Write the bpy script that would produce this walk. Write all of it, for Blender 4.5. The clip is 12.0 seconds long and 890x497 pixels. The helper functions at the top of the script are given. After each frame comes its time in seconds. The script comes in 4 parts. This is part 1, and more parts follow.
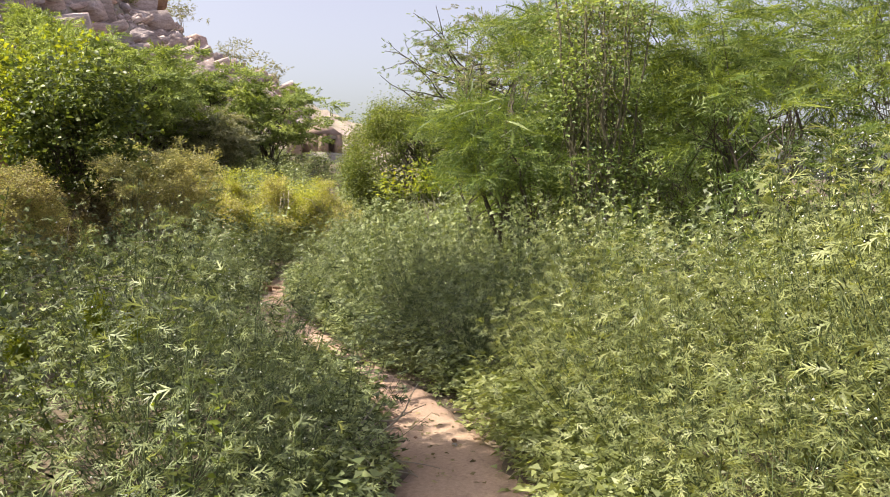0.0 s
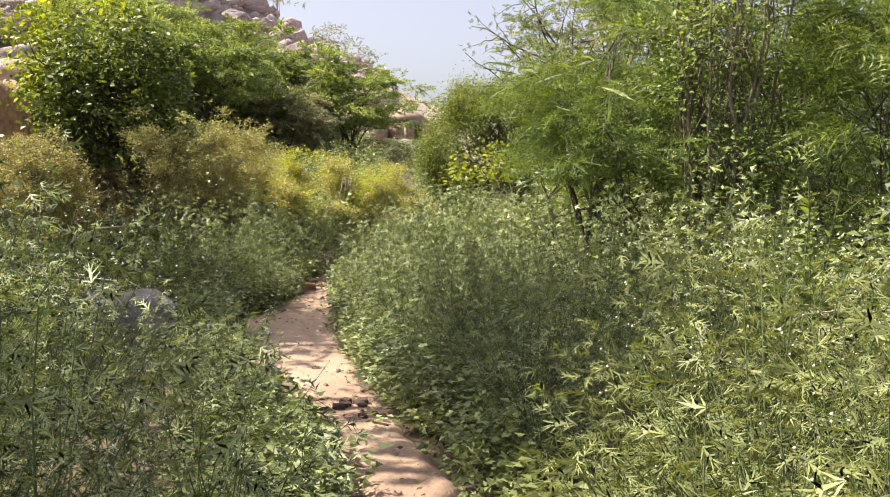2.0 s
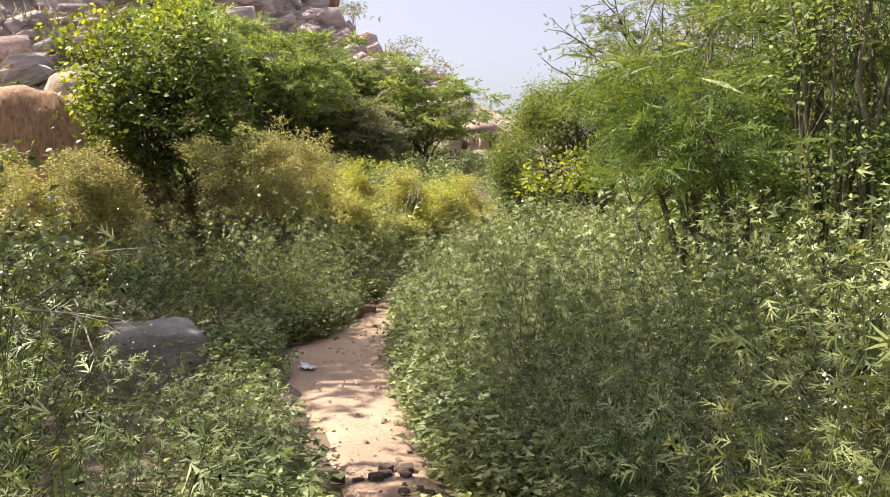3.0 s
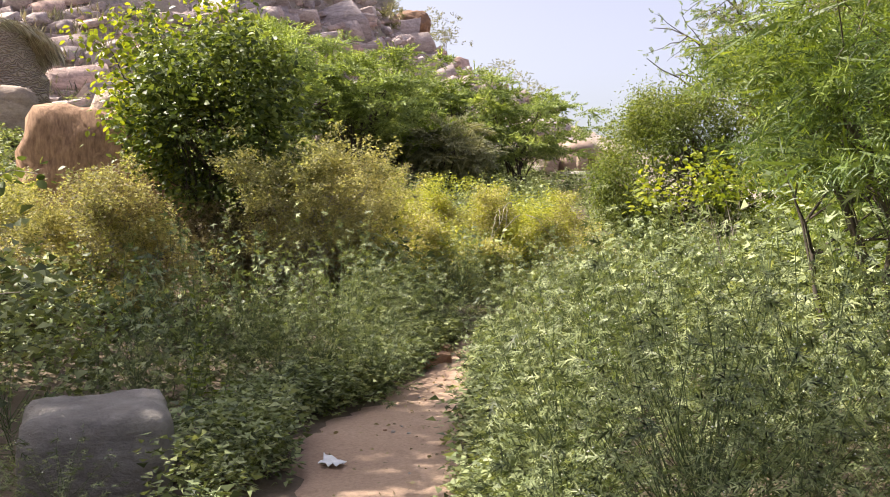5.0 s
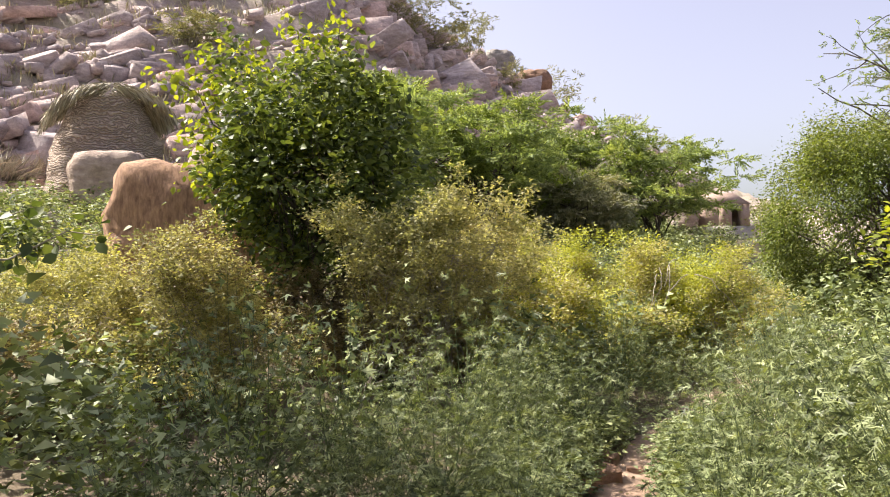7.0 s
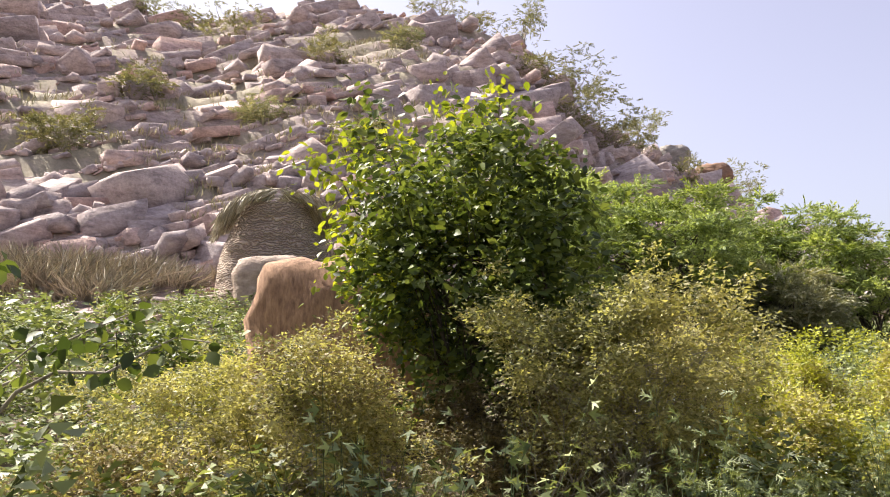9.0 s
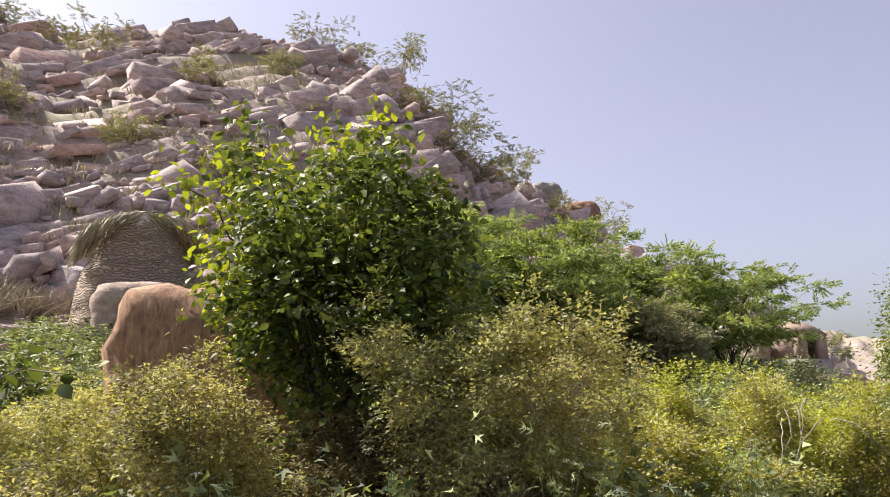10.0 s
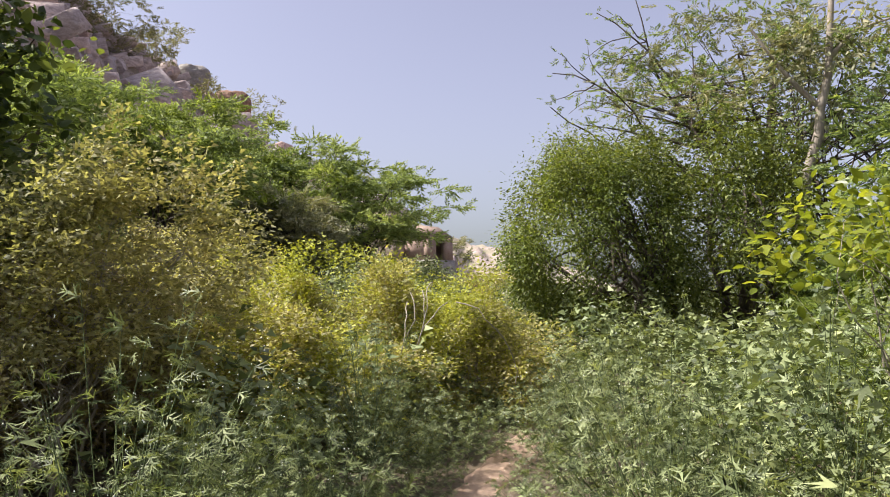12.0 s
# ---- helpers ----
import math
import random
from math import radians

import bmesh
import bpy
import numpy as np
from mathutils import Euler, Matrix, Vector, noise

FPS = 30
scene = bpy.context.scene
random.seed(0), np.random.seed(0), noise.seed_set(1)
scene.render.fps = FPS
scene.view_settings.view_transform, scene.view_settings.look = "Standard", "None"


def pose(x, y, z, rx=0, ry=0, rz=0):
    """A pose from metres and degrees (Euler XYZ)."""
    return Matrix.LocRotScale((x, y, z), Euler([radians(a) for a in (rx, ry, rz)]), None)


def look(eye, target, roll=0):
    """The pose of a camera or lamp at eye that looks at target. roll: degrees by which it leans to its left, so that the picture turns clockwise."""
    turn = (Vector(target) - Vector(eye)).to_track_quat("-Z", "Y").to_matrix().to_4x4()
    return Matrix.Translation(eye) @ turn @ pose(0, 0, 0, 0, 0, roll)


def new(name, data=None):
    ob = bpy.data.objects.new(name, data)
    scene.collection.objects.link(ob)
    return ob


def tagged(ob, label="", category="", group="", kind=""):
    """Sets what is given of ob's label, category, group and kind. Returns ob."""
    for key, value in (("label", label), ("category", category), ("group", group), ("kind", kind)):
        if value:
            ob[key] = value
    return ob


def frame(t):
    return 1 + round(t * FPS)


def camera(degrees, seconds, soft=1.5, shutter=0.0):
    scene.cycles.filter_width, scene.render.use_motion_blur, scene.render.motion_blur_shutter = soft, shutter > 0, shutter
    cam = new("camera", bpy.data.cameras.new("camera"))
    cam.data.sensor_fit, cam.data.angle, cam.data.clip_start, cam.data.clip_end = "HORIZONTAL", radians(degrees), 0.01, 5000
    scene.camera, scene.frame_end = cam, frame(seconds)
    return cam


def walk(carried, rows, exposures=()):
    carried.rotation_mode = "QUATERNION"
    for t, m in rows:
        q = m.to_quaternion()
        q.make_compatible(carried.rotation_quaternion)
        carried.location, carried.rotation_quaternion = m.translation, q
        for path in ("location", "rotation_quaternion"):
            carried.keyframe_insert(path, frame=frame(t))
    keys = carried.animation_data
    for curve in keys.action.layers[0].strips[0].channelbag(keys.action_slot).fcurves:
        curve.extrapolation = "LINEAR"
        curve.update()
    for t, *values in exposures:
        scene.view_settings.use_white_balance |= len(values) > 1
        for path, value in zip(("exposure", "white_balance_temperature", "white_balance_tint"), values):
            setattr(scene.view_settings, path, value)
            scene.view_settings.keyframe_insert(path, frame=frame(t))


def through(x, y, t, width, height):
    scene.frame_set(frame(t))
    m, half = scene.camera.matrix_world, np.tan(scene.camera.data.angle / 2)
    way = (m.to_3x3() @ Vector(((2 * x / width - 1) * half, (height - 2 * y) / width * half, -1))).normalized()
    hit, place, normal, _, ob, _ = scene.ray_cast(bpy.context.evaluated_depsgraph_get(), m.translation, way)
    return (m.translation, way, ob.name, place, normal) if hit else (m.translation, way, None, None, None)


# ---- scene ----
cam = camera(57.8, 12.0, 1.0)
METRES, EYE, TILT, LEAN, TURN = 12.0, 1.5, -5.0, 0.0, 0.0
ROWS = [
    (0.0, 0.0, 0.0, 0.0, 0.0, 0.0, -0.0),
    (0.5, 0.0064, 0.0562, 0.0045, -0.46, 0.0, -0.15),
    (1.0, 0.0099, 0.1073, 0.0054, 0.64, -0.16, -0.87),
    (1.5, 0.0182, 0.1604, 0.0069, 3.88, -0.41, -1.82),
    (2.0, 0.0191, 0.2078, 0.0074, 6.45, -0.65, -2.39),
    (2.5, 0.0178, 0.2608, 0.0102, 9.76, -0.6, -2.22),
    (3.0, 0.0133, 0.3089, 0.0142, 11.95, -0.01, -2.17),
    (5.0, -0.0265, 0.5163, 0.0179, 18.88, 1.77, -1.42),
    (5.5, -0.0458, 0.5659, 0.0202, 21.03, 3.15, -0.99),
    (6.0, -0.0641, 0.6081, 0.0234, 23.51, 4.07, -0.72),
    (6.5, -0.0882, 0.653, 0.0281, 25.84, 5.06, -0.99),
    (7.0, -0.1156, 0.6931, 0.0314, 27.62, 6.07, -0.96),
    (9.0, -0.1978, 0.8235, 0.0487, 39.84, 13.27, -1.85),
    (9.5, -0.2033, 0.8278, 0.0505, 38.49, 15.09, -1.5),
    (10.0, -0.2078, 0.8308, 0.05, 30.94, 15.7, -0.87),
    (10.5, -0.211, 0.8407, 0.0481, 20.0, 14.18, -0.04),
    (11.0, -0.2119, 0.8661, 0.0453, 12.01, 12.56, 0.18),
    (11.5, -0.2159, 0.897, 0.0455, 9.06, 10.68, 0.38),
    (12.0, -0.2236, 0.9392, 0.044, 6.13, 8.74, 0.57),
]
walk(cam, [(t, pose(0, 0, EYE, TILT, LEAN, TURN) @ pose(METRES * x, METRES * y, METRES * z, 90 + pitch, roll, yaw)) for t, x, y, z, yaw, pitch, roll in ROWS],
     [(0.0, 1.12, 6650, 12), (3.0, 1.22, 6650, 12), (5.5, 1.26, 6550, 14), (9.0, 1.16, 6450, 14), (9.6, 1.08, 6400, 14), (10.3, 0.7, 6300, 14), (11.0, 0.62, 6250, 14), (12.0, 0.8, 6200, 14)])

# ---- sky, sun and exposure are set here ----
SUN_AZ, SUN_EL = -100.0, 52.0
world = bpy.data.worlds.new("sky")
scene.world = world
world.use_nodes = True
wn = world.node_tree.nodes
sky = wn.new("ShaderNodeTexSky")
sky.sky_type = "NISHITA"
sky.sun_disc = False
sky.sun_elevation, sky.sun_rotation = radians(SUN_EL), radians(SUN_AZ % 360)
sky.dust_density, sky.air_density, sky.ozone_density = 3.5, 1.0, 1.2
wn["Background"].inputs["Strength"].default_value = 0.108
haze = wn.new("ShaderNodeHueSaturation")
haze.inputs["Hue"].default_value, haze.inputs["Saturation"].default_value = 0.535, 0.55
world.node_tree.links.new(sky.outputs["Color"], haze.inputs["Color"])
world.node_tree.links.new(haze.outputs["Color"], wn["Background"].inputs["Color"])
sun = new("sun", bpy.data.lights.new("sun", "SUN"))
sun.data.energy, sun.data.angle, sun.data.color = 5.0, radians(0.6), (1.0, 0.93, 0.8)
sa, se = radians(SUN_AZ), radians(SUN_EL)
SUN_DIR = Vector((math.sin(sa) * math.cos(se), math.cos(sa) * math.cos(se), math.sin(se)))
sun.matrix_world = look(SUN_DIR * 80, (0, 0, 0))

rng = np.random.default_rng(7)


# ---- materials ----
def material(name):
    m = bpy.data.materials.new(name)
    m.use_nodes = True
    nt = m.node_tree
    return m, nt, nt.nodes["Principled BSDF"]


def ramp(nt, fac, stops):
    r = nt.nodes.new("ShaderNodeValToRGB")
    e = r.color_ramp.elements
    while len(e) < len(stops):
        e.new(0.5)
    for el, (p, c) in zip(e, stops):
        el.position, el.color = p, (*c, 1)
    nt.links.new(fac, r.inputs["Fac"])
    return r.outputs["Color"]


def noise_tex(nt, scale, detail=4.0, rough=0.6, stretch=None):
    n = nt.nodes.new("ShaderNodeTexNoise")
    n.inputs["Scale"].default_value, n.inputs["Detail"].default_value, n.inputs["Roughness"].default_value = scale, detail, rough
    c = nt.nodes.new("ShaderNodeTexCoord")
    if stretch:
        mp = nt.nodes.new("ShaderNodeMapping")
        mp.inputs["Scale"].default_value = stretch
        nt.links.new(c.outputs["Object"], mp.inputs["Vector"])
        nt.links.new(mp.outputs["Vector"], n.inputs["Vector"])
    else:
        nt.links.new(c.outputs["Object"], n.inputs["Vector"])
    return n.outputs["Fac"]


def mix(nt, fac, a, b, mode="MIX"):
    m = nt.nodes.new("ShaderNodeMix")
    m.data_type, m.blend_type = "RGBA", mode
    if isinstance(fac, float):
        m.inputs["Factor"].default_value = fac
    else:
        nt.links.new(fac, m.inputs["Factor"])
    for sock, v in ((m.inputs["A"], a), (m.inputs["B"], b)):
        if isinstance(v, tuple):
            sock.default_value = (*v, 1)
        else:
            nt.links.new(v, sock)
    return m.outputs["Result"]


def bump(nt, bsdf, height, strength, dist):
    b = nt.nodes.new("ShaderNodeBump")
    b.inputs["Strength"].default_value, b.inputs["Distance"].default_value = strength, dist
    nt.links.new(height, b.inputs["Height"])
    nt.links.new(b.outputs["Normal"], bsdf.inputs["Normal"])


def leaf_mat(name, dark, mid, light, through=0.35, rough=0.5, patch=0.9):
    """Foliage: every leaf has a shade of its own, patches of the plant drift in hue, and light passes through the blade."""
    m, nt, p = material(name)
    g = nt.nodes.new("ShaderNodeNewGeometry")
    col = ramp(nt, g.outputs["Random Per Island"], [(0.0, dark), (0.45, mid), (0.85, light), (1.0, mid)])
    drift = ramp(nt, noise_tex(nt, patch, 2.0), [(0.3, (0.72, 0.78, 0.72)), (0.7, (1.22, 1.15, 1.0))])
    col = mix(nt, 1.0, col, drift, "MULTIPLY")
    nt.links.new(col, p.inputs["Base Color"])
    p.inputs["Roughness"].default_value = rough
    p.inputs["Specular IOR Level"].default_value = 0.5
    t = nt.nodes.new("ShaderNodeBsdfTranslucent")
    nt.links.new(mix(nt, 1.0, col, (1.25, 1.2, 0.55), "MULTIPLY"), t.inputs["Color"])
    s = nt.nodes.new("ShaderNodeMixShader")
    s.inputs["Fac"].default_value = through
    nt.links.new(p.outputs["BSDF"], s.inputs[1])
    nt.links.new(t.outputs["BSDF"], s.inputs[2])
    nt.links.new(s.outputs["Shader"], nt.nodes["Material Output"].inputs["Surface"])
    return m


def bark_mat(name, dark, light, scale=14.0):
    m, nt, p = material(name)
    n = noise_tex(nt, scale, 6.0, 0.65, (1, 1, 0.25))
    nt.links.new(ramp(nt, n, [(0.3, dark), (0.7, light)]), p.inputs["Base Color"])
    p.inputs["Roughness"].default_value = 0.9
    bump(nt, p, n, 0.6, 0.02)
    return m


def soil_mat(name, a, b, c):
    m, nt, p = material(name)
    big, fine = noise_tex(nt, 0.9, 5.0), noise_tex(nt, 38.0, 6.0, 0.7)
    col = ramp(nt, big, [(0.25, a), (0.5, b), (0.75, c)])
    col = mix(nt, 1.0, col, ramp(nt, fine, [(0.3, (0.72, 0.7, 0.68)), (0.65, (1.1, 1.1, 1.1))]), "MULTIPLY")
    nt.links.new(col, p.inputs["Base Color"])
    p.inputs["Roughness"].default_value = 0.95
    bump(nt, p, fine, 0.55, 0.02)
    return m


def rock_mat(name, cols, grass=False):
    m, nt, p = material(name)
    big, mid, fine = noise_tex(nt, 0.35, 4.0), noise_tex(nt, 1.6, 8.0, 0.68, (1, 1, 3.0)), noise_tex(nt, 9.0, 8.0, 0.7)
    col = ramp(nt, mid, [(0.22, cols[0]), (0.45, cols[1]), (0.62, cols[2]), (0.8, cols[3])])
    oi = nt.nodes.new("ShaderNodeNewGeometry")
    col = mix(nt, 1.0, col, ramp(nt, oi.outputs["Random Per Island"], [(0.0, (0.75, 0.73, 0.75)), (0.5, (1.0, 0.96, 0.93)), (0.85, (1.06, 0.98, 0.93)), (1.0, (1.12, 0.9, 0.8))]), "MULTIPLY")
    if grass:
        col = mix(nt, ramp(nt, big, [(0.42, (0, 0, 0)), (0.56, (1, 1, 1))]), col, (0.33, 0.285, 0.2))
    col = mix(nt, 1.0, col, ramp(nt, fine, [(0.3, (0.7, 0.69, 0.7)), (0.7, (1.12, 1.12, 1.12))]), "MULTIPLY")
    nt.links.new(col, p.inputs["Base Color"])
    p.inputs["Roughness"].default_value = 0.85
    bump(nt, p, mix(nt, 0.4, mid, fine), 0.8, 0.15)
    return m


M_SOIL = soil_mat("soil", (0.085, 0.066, 0.043), (0.135, 0.102, 0.068), (0.2, 0.15, 0.1))
M_PATH = soil_mat("trodden_earth", (0.3, 0.2, 0.145), (0.38, 0.265, 0.19), (0.45, 0.325, 0.24))
M_HILL = rock_mat("hill_rock", ((0.12, 0.1, 0.1), (0.36, 0.3, 0.28), (0.5, 0.43, 0.4), (0.6, 0.54, 0.5)), True)
M_ROCK = rock_mat("slab_rock", ((0.14, 0.115, 0.115), (0.46, 0.385, 0.365), (0.62, 0.535, 0.51), (0.74, 0.67, 0.64)))
M_RED = rock_mat("red_rock", ((0.14, 0.085, 0.055), (0.28, 0.17, 0.11), (0.38, 0.235, 0.15), (0.48, 0.33, 0.22)))
M_CREAM = rock_mat("cream_stone", ((0.26, 0.19, 0.14), (0.42, 0.33, 0.26), (0.54, 0.44, 0.36), (0.64, 0.56, 0.47)))
M_STONE = rock_mat("grey_stone", ((0.2, 0.19, 0.17), (0.33, 0.31, 0.28), (0.42, 0.4, 0.36), (0.5, 0.47, 0.43)))
L_WEED = leaf_mat("weed_leaf", (0.06, 0.08, 0.034), (0.2, 0.245, 0.106), (0.39, 0.44, 0.235), 0.28, 0.55)
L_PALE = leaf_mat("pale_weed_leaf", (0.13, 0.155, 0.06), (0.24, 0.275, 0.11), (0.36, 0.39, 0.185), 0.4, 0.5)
L_HERB = leaf_mat("herb_leaf", (0.075, 0.105, 0.02), (0.15, 0.2, 0.034), (0.25, 0.31, 0.055), 0.4, 0.45)
L_MESQ = leaf_mat("mesquite_leaf", (0.08, 0.12, 0.05), (0.18, 0.25, 0.085), (0.34, 0.41, 0.16), 0.45, 0.5, 0.5)
L_ACACIA = leaf_mat("acacia_leaf", (0.13, 0.17, 0.08), (0.26, 0.33, 0.13), (0.43, 0.5, 0.22), 0.5, 0.55, 0.5)
# for the feathery thicket: shade put into L_DEEP, sunlight on the fronds into L_MESQ2
L_DEEP = leaf_mat("shaded_frond_leaf", (0.055, 0.088, 0.028), (0.12, 0.18, 0.05), (0.25, 0.32, 0.095), 0.4, 0.5, 0.5)
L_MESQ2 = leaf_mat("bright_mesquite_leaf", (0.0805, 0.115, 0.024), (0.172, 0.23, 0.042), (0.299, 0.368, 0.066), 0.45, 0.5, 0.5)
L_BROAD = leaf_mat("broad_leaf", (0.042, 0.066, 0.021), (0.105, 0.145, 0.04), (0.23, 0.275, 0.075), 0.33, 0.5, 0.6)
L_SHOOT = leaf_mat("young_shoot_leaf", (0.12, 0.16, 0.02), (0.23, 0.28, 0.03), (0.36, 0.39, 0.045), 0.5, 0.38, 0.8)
L_OLIVE = leaf_mat("dry_bush_leaf", (0.22, 0.21, 0.11), (0.38, 0.36, 0.19), (0.56, 0.52, 0.3), 0.45, 0.6, 0.6)
L_TAN = leaf_mat("withered_leaf", (0.15, 0.12, 0.075), (0.25, 0.2, 0.12), (0.36, 0.3, 0.18), 0.25, 0.7, 0.6)
L_YELLOW = leaf_mat("yellow_leaf", (0.24, 0.255, 0.05), (0.4, 0.415, 0.065), (0.55, 0.55, 0.105), 0.4, 0.55, 0.8)
L_VINE = leaf_mat("vine_leaf", (0.06, 0.08, 0.018), (0.12, 0.155, 0.027), (0.21, 0.24, 0.042), 0.35, 0.5, 0.5)
L_GREY = leaf_mat("far_grey_leaf", (0.16, 0.17, 0.1), (0.26, 0.265, 0.17), (0.38, 0.37, 0.25), 0.3, 0.6, 0.4)
L_SCRUB = leaf_mat("hill_scrub_leaf", (0.14, 0.14, 0.075), (0.22, 0.215, 0.12), (0.32, 0.3, 0.17), 0.3, 0.6, 0.5)
L_GRASS = leaf_mat("dry_grass", (0.22, 0.198, 0.137), (0.33, 0.303, 0.21), (0.46, 0.42, 0.33), 0.1, 0.7, 0.5)
B_DARK = bark_mat("dark_bark", (0.04, 0.032, 0.025), (0.12, 0.095, 0.07))
B_STEM = bark_mat("green_brown_bark", (0.08, 0.075, 0.045), (0.2, 0.175, 0.11))
B_PALE = bark_mat("pale_bark", (0.17, 0.14, 0.11), (0.4, 0.35, 0.29), 6.0)
B_TWIG = bark_mat("dry_twig", (0.2, 0.17, 0.13), (0.42, 0.37, 0.3))
M_GREENSTEM = bark_mat("green_stem", (0.06, 0.09, 0.03), (0.13, 0.165, 0.065))
M_FLOWER = material("white_flower")[0]
M_FLOWER.node_tree.nodes["Principled BSDF"].inputs["Base Color"].default_value = (0.68, 0.7, 0.6, 1)
M_STRAWY = bark_mat("straw_bound_mud", (0.14, 0.072, 0.042), (0.46, 0.28, 0.17), 16.0)
M_MUD = soil_mat("hut_mud", (0.24, 0.165, 0.125), (0.33, 0.24, 0.19), (0.43, 0.33, 0.27))


# ---- mesh helpers ----
def mesh_of(name, blocks, mats):
    """One mesh from blocks of (vertices, faces, material slot); the faces of a block all have as many corners."""
    me = bpy.data.meshes.new(name)
    vs, loops, sizes, slots, base = [], [], [], [], 0
    for v, f, s in blocks:
        v, f = np.asarray(v, np.float32), np.asarray(f, np.int32)
        if not len(f):
            continue
        vs.append(v)
        loops.append((f + base).ravel())
        sizes.append(np.full(len(f), f.shape[1], np.int32))
        slots.append(np.full(len(f), s, np.int32))
        base += len(v)
    v, lo, sz, sl = np.concatenate(vs), np.concatenate(loops), np.concatenate(sizes), np.concatenate(slots)
    me.vertices.add(len(v)), me.loops.add(len(lo)), me.polygons.add(len(sz))
    me.vertices.foreach_set("co", v.ravel())
    me.loops.foreach_set("vertex_index", lo)
    me.polygons.foreach_set("loop_start", np.concatenate([[0], np.cumsum(sz)[:-1]]).astype(np.int32))
    me.polygons.foreach_set("material_index", sl)
    for m in mats:
        me.materials.append(m)
    me.update(calc_edges=True)
    return me


def part(name, blocks, mat, parent, label=""):
    ob = new(name, mesh_of(name, blocks, mat if isinstance(mat, (list, tuple)) else [mat]))
    ob.parent = parent
    return tagged(ob, label, kind="stuff" if name.endswith("leaves") or name in ("twig_work", "thatch") else "")


def smooth(ob):
    ob.data.polygons.foreach_set("use_smooth", np.ones(len(ob.data.polygons), bool))
    return ob


def tube(pts, radii, sides=5):
    """A tapered round stem along points."""
    pts, radii = np.asarray(pts, float), np.asarray(radii, float)
    d = np.gradient(pts, axis=0)
    d /= np.linalg.norm(d, axis=1)[:, None] + 1e-9
    ref = np.array([0.31, 0.95, 0.05])
    a = np.cross(d, ref)
    a /= np.linalg.norm(a, axis=1)[:, None] + 1e-9
    b = np.cross(d, a)
    ang = np.arange(sides) * 2 * np.pi / sides
    v = pts[:, None] + radii[:, None, None] * (a[:, None] * np.cos(ang)[None, :, None] + b[:, None] * np.sin(ang)[None, :, None])
    n = len(pts)
    i, j = np.meshgrid(np.arange(n - 1), np.arange(sides), indexing="ij")
    k = (j + 1) % sides
    f = np.stack([i * sides + j, i * sides + k, (i + 1) * sides + k, (i + 1) * sides + j], -1).reshape(-1, 4)
    return v.reshape(-1, 3), f


def join(blocks):
    """Blocks of (v, f) with like faces into one (v, f)."""
    vs, fs, base = [], [], 0
    for v, f in blocks:
        vs.append(v)
        fs.append(np.asarray(f) + base)
        base += len(v)
    return np.concatenate(vs), np.concatenate(fs)


def curve(a, b, bend, n=5, wob=0.0, r=rng):
    """Points from a to b, bowed by the vector bend."""
    t = np.linspace(0, 1, n)[:, None]
    p = (1 - t) * a + t * b + 4 * t * (1 - t) * np.asarray(bend)
    if wob:
        p[1:-1] += r.normal(0, wob, (n - 2, 3))
    return p


def frames_of(dirs, r):
    """Rotations whose y axis is dirs, spun at random but with the blade turned mostly to the sky."""
    y = dirs / (np.linalg.norm(dirs, axis=1)[:, None] + 1e-9)
    up = np.array([0, 0, 1.0]) + r.normal(0, 0.8, y.shape)
    x = np.cross(y, up)
    x /= np.linalg.norm(x, axis=1)[:, None] + 1e-9
    z = np.cross(x, y)
    return np.stack([x, y, z], -1)


def scatter(template, pos, dirs, size, r):
    """Copies of a leaf (v, f) at pos, growing along dirs, of that size."""
    tv, tf = template
    R = frames_of(dirs, r)
    v = pos[:, None] + np.asarray(size).reshape(-1, 1, 1) * np.einsum("nij,kj->nki", R, tv)
    f = tf[None] + (np.arange(len(pos)) * len(tv))[:, None, None]
    return v.reshape(-1, 3), f.reshape(-1, tf.shape[1])


def leaf_lance(width=0.2, sag=-0.12):
    """A pointed leaf, folded along its rib and hanging at the tip, 1 long."""
    v = [(0, 0, 0), (-width * 0.8, 0.32, 0.05), (0, 0.36, 0), (width * 0.8, 0.32, 0.05), (-width * 0.55, 0.7, 0.03 + sag * 0.5), (0, 0.7, sag * 0.5), (width * 0.55, 0.7, 0.03 + sag * 0.5), (0, 1, sag)]
    f = [(0, 2, 1), (0, 3, 2), (1, 2, 5), (1, 5, 4), (2, 3, 6), (2, 6, 5), (4, 5, 7), (5, 6, 7)]
    return np.array(v, float), np.array(f)


def leaf_pinnate(pairs=7, length=0.2, sag=-0.25):
    """A frond of narrow leaflets on a thin rib, 1 long."""
    v, f = [(0, 0, 0), (0.012, 0.5, sag * 0.3), (0, 1, sag)], [(0, 1, 2)]
    for i in range(pairs):
        y = 0.12 + 0.85 * i / pairs
        z = sag * y * y
        for s in (-1, 1):
            k = len(v)
            v += [(0, y, z), (s * length, y + 0.09, z - 0.03), (s * length * 0.55, y - 0.015, z - 0.005)]
            f += [(k, k + 1, k + 2)]
    return np.array(v, float), np.array(f)


def leaf_round():
    """A broad leaf, 1 long, slightly cupped."""
    v = [(0, 0, 0), (-0.3, 0.25, 0.06), (-0.36, 0.58, 0.05), (0, 1, -0.1), (0.36, 0.58, 0.05), (0.3, 0.25, 0.06), (0, 0.5, -0.02)]
    f = [(0, 6, 1), (1, 6, 2), (2, 6, 3), (3, 6, 4), (4, 6, 5), (5, 6, 0)]
    return np.array(v, float), np.array(f)


